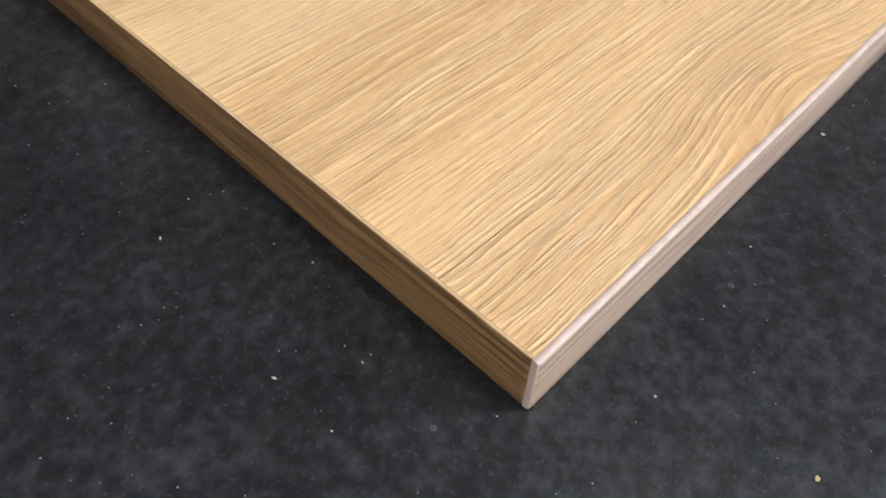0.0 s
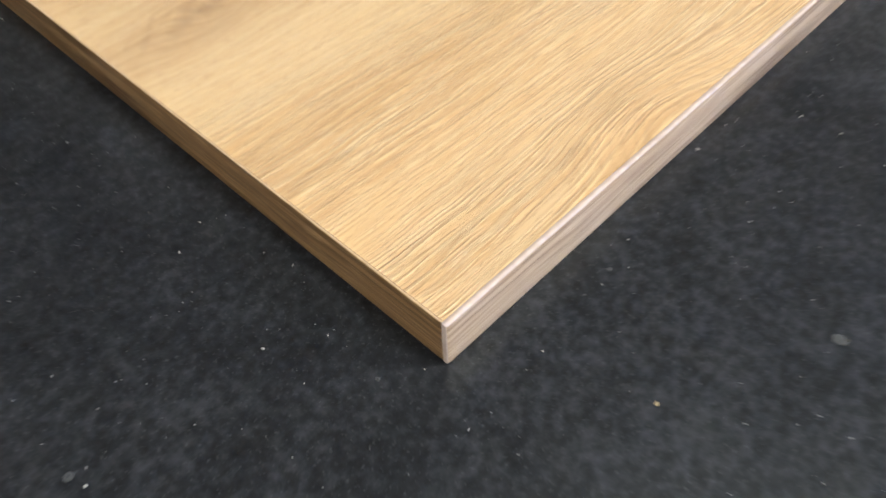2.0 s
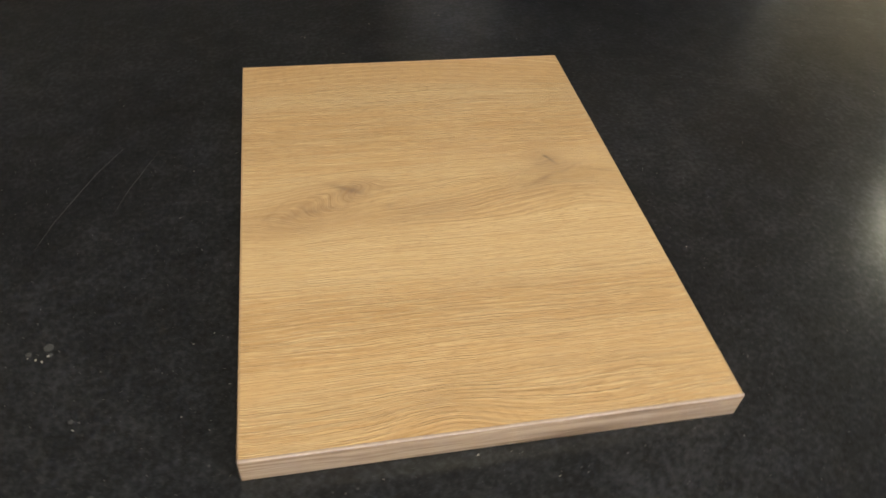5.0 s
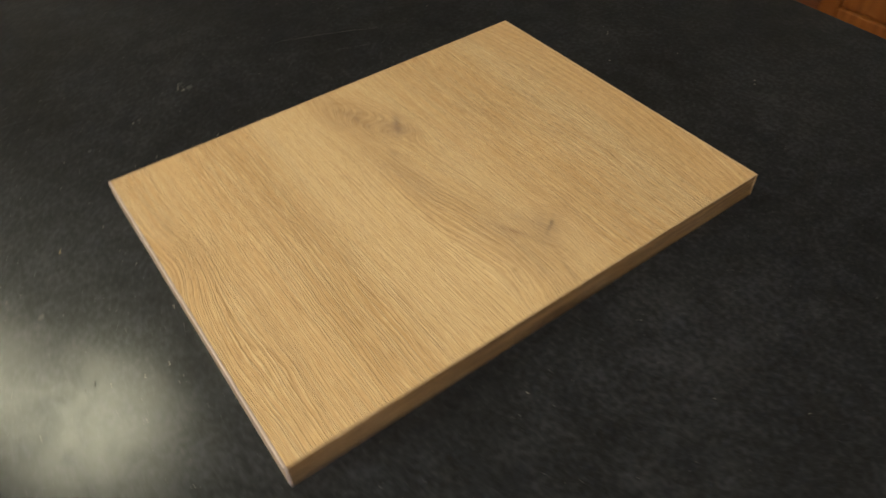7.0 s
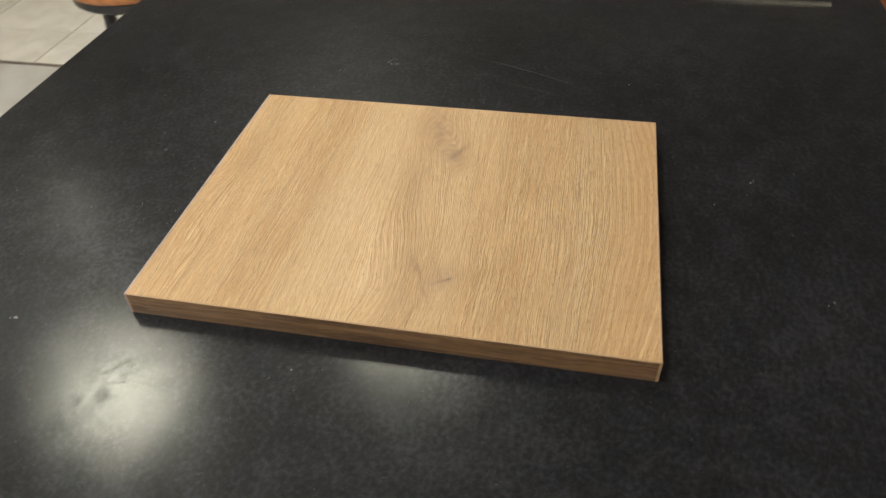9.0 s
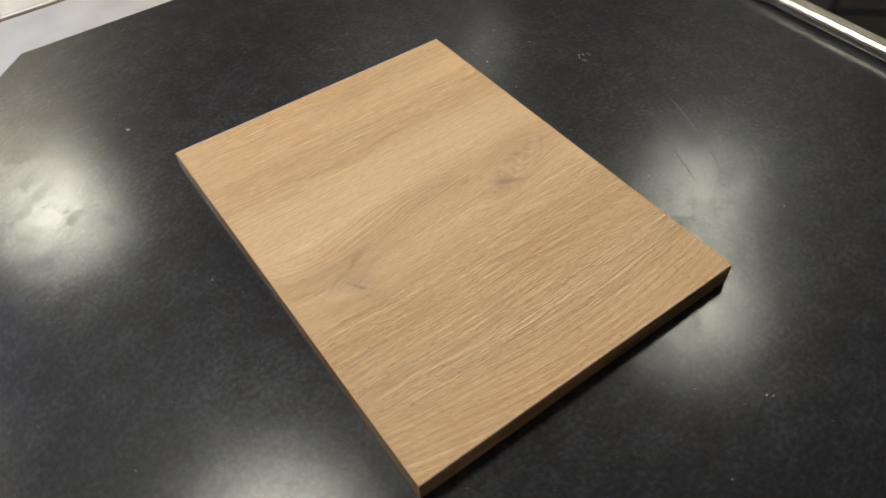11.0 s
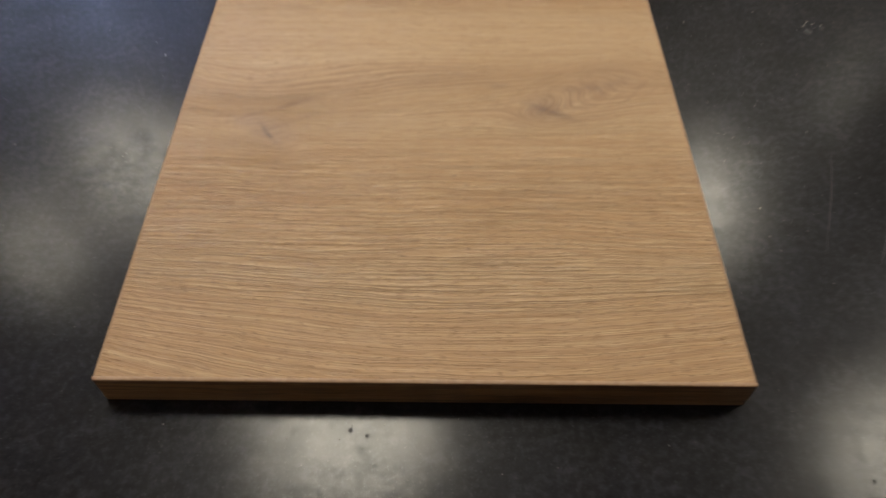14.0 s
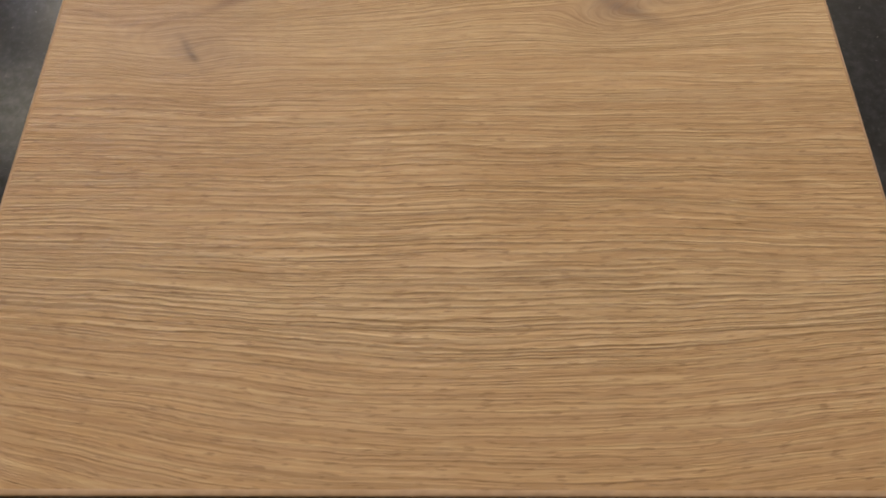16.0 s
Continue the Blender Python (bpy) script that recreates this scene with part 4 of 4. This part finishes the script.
sp = tagged(part("dried_spot", lathe([(0.0008, 0.0), (0.0007, 0.00025), (0.0002, 0.0003)], 14), RESIDUE), "small dull dried spot on the charcoal worktop", "spot")
sp.location = (0.0630, -0.0140, 0.0002)
sp = tagged(part("dried_spot", lathe([(0.0020, 0.0), (0.0017, 0.00025), (0.0002, 0.0003)], 14), RESIDUE), "small dull dried spot on the charcoal worktop", "spot")
sp.location = (0.0870, -0.0810, 0.0002)
sp = tagged(part("dried_spot", lathe([(0.0015, 0.0), (0.0013, 0.00025), (0.0002, 0.0003)], 14), RESIDUE), "small dull dried spot on the charcoal worktop", "spot")
sp.location = (0.0870, -0.0820, 0.0002)
sp = tagged(part("dried_spot", lathe([(0.0015, 0.0), (0.0013, 0.00025), (0.0002, 0.0003)], 14), RESIDUE), "small dull dried spot on the charcoal worktop", "spot")
sp.location = (-0.0970, 0.0520, 0.0002)
sp = tagged(part("dried_spot", lathe([(0.0015, 0.0), (0.0013, 0.00025), (0.0002, 0.0003)], 14), RESIDUE), "small dull dried spot on the charcoal worktop", "spot")
sp.location = (-0.0790, 0.0020, 0.0002)

# ---- floor tiles and boards ----
floor = bpy.data.objects["floor"]


def laid(name, mesh, parent, at):
    o = new(name, mesh)
    o.parent, o.location = parent, at
    return o


S, J, YSPLIT = 0.45, 0.005, 0.40
first = part("tile", new_box((J / 2, J / 2, -0.0055), (S - J / 2, S - J / 2, 0.0), 0.0015, 1), TILE, floor)
tile_me = first.data
TILE_Y = -2.3
first.location = (X0, TILE_Y, FLOOR_Z)
for i in range(15):
    for j in range(-1, 6):
        if i or j:
            laid("tile", tile_me, floor, (X0 + i * S, TILE_Y + j * S, FLOOR_Z))
PW, PL = 0.083, 1.2
plank_me = None
row = 0
while YSPLIT + row * PW < Y1:
    shift = (row * 0.47) % PL
    for i in range(-1, 6):
        x0 = X0 + i * PL + shift
        xa, xb = max(x0, X0), min(x0 + PL, X1)
        if xb - xa < 0.02:
            continue
        at = (xa, YSPLIT + row * PW, FLOOR_Z)
        if xb - xa > PL - 1e-6 and plank_me is not None:
            laid("plank", plank_me, floor, at)
            continue
        o = part("plank", new_box((0.0006, 0.0006, -0.0055), (xb - xa - 0.0006, PW - 0.0006, 0.0), 0.001, 1), REDWOOD, floor)
        o.location = at
        if xb - xa > PL - 1e-6:
            plank_me = o.data
    row += 1
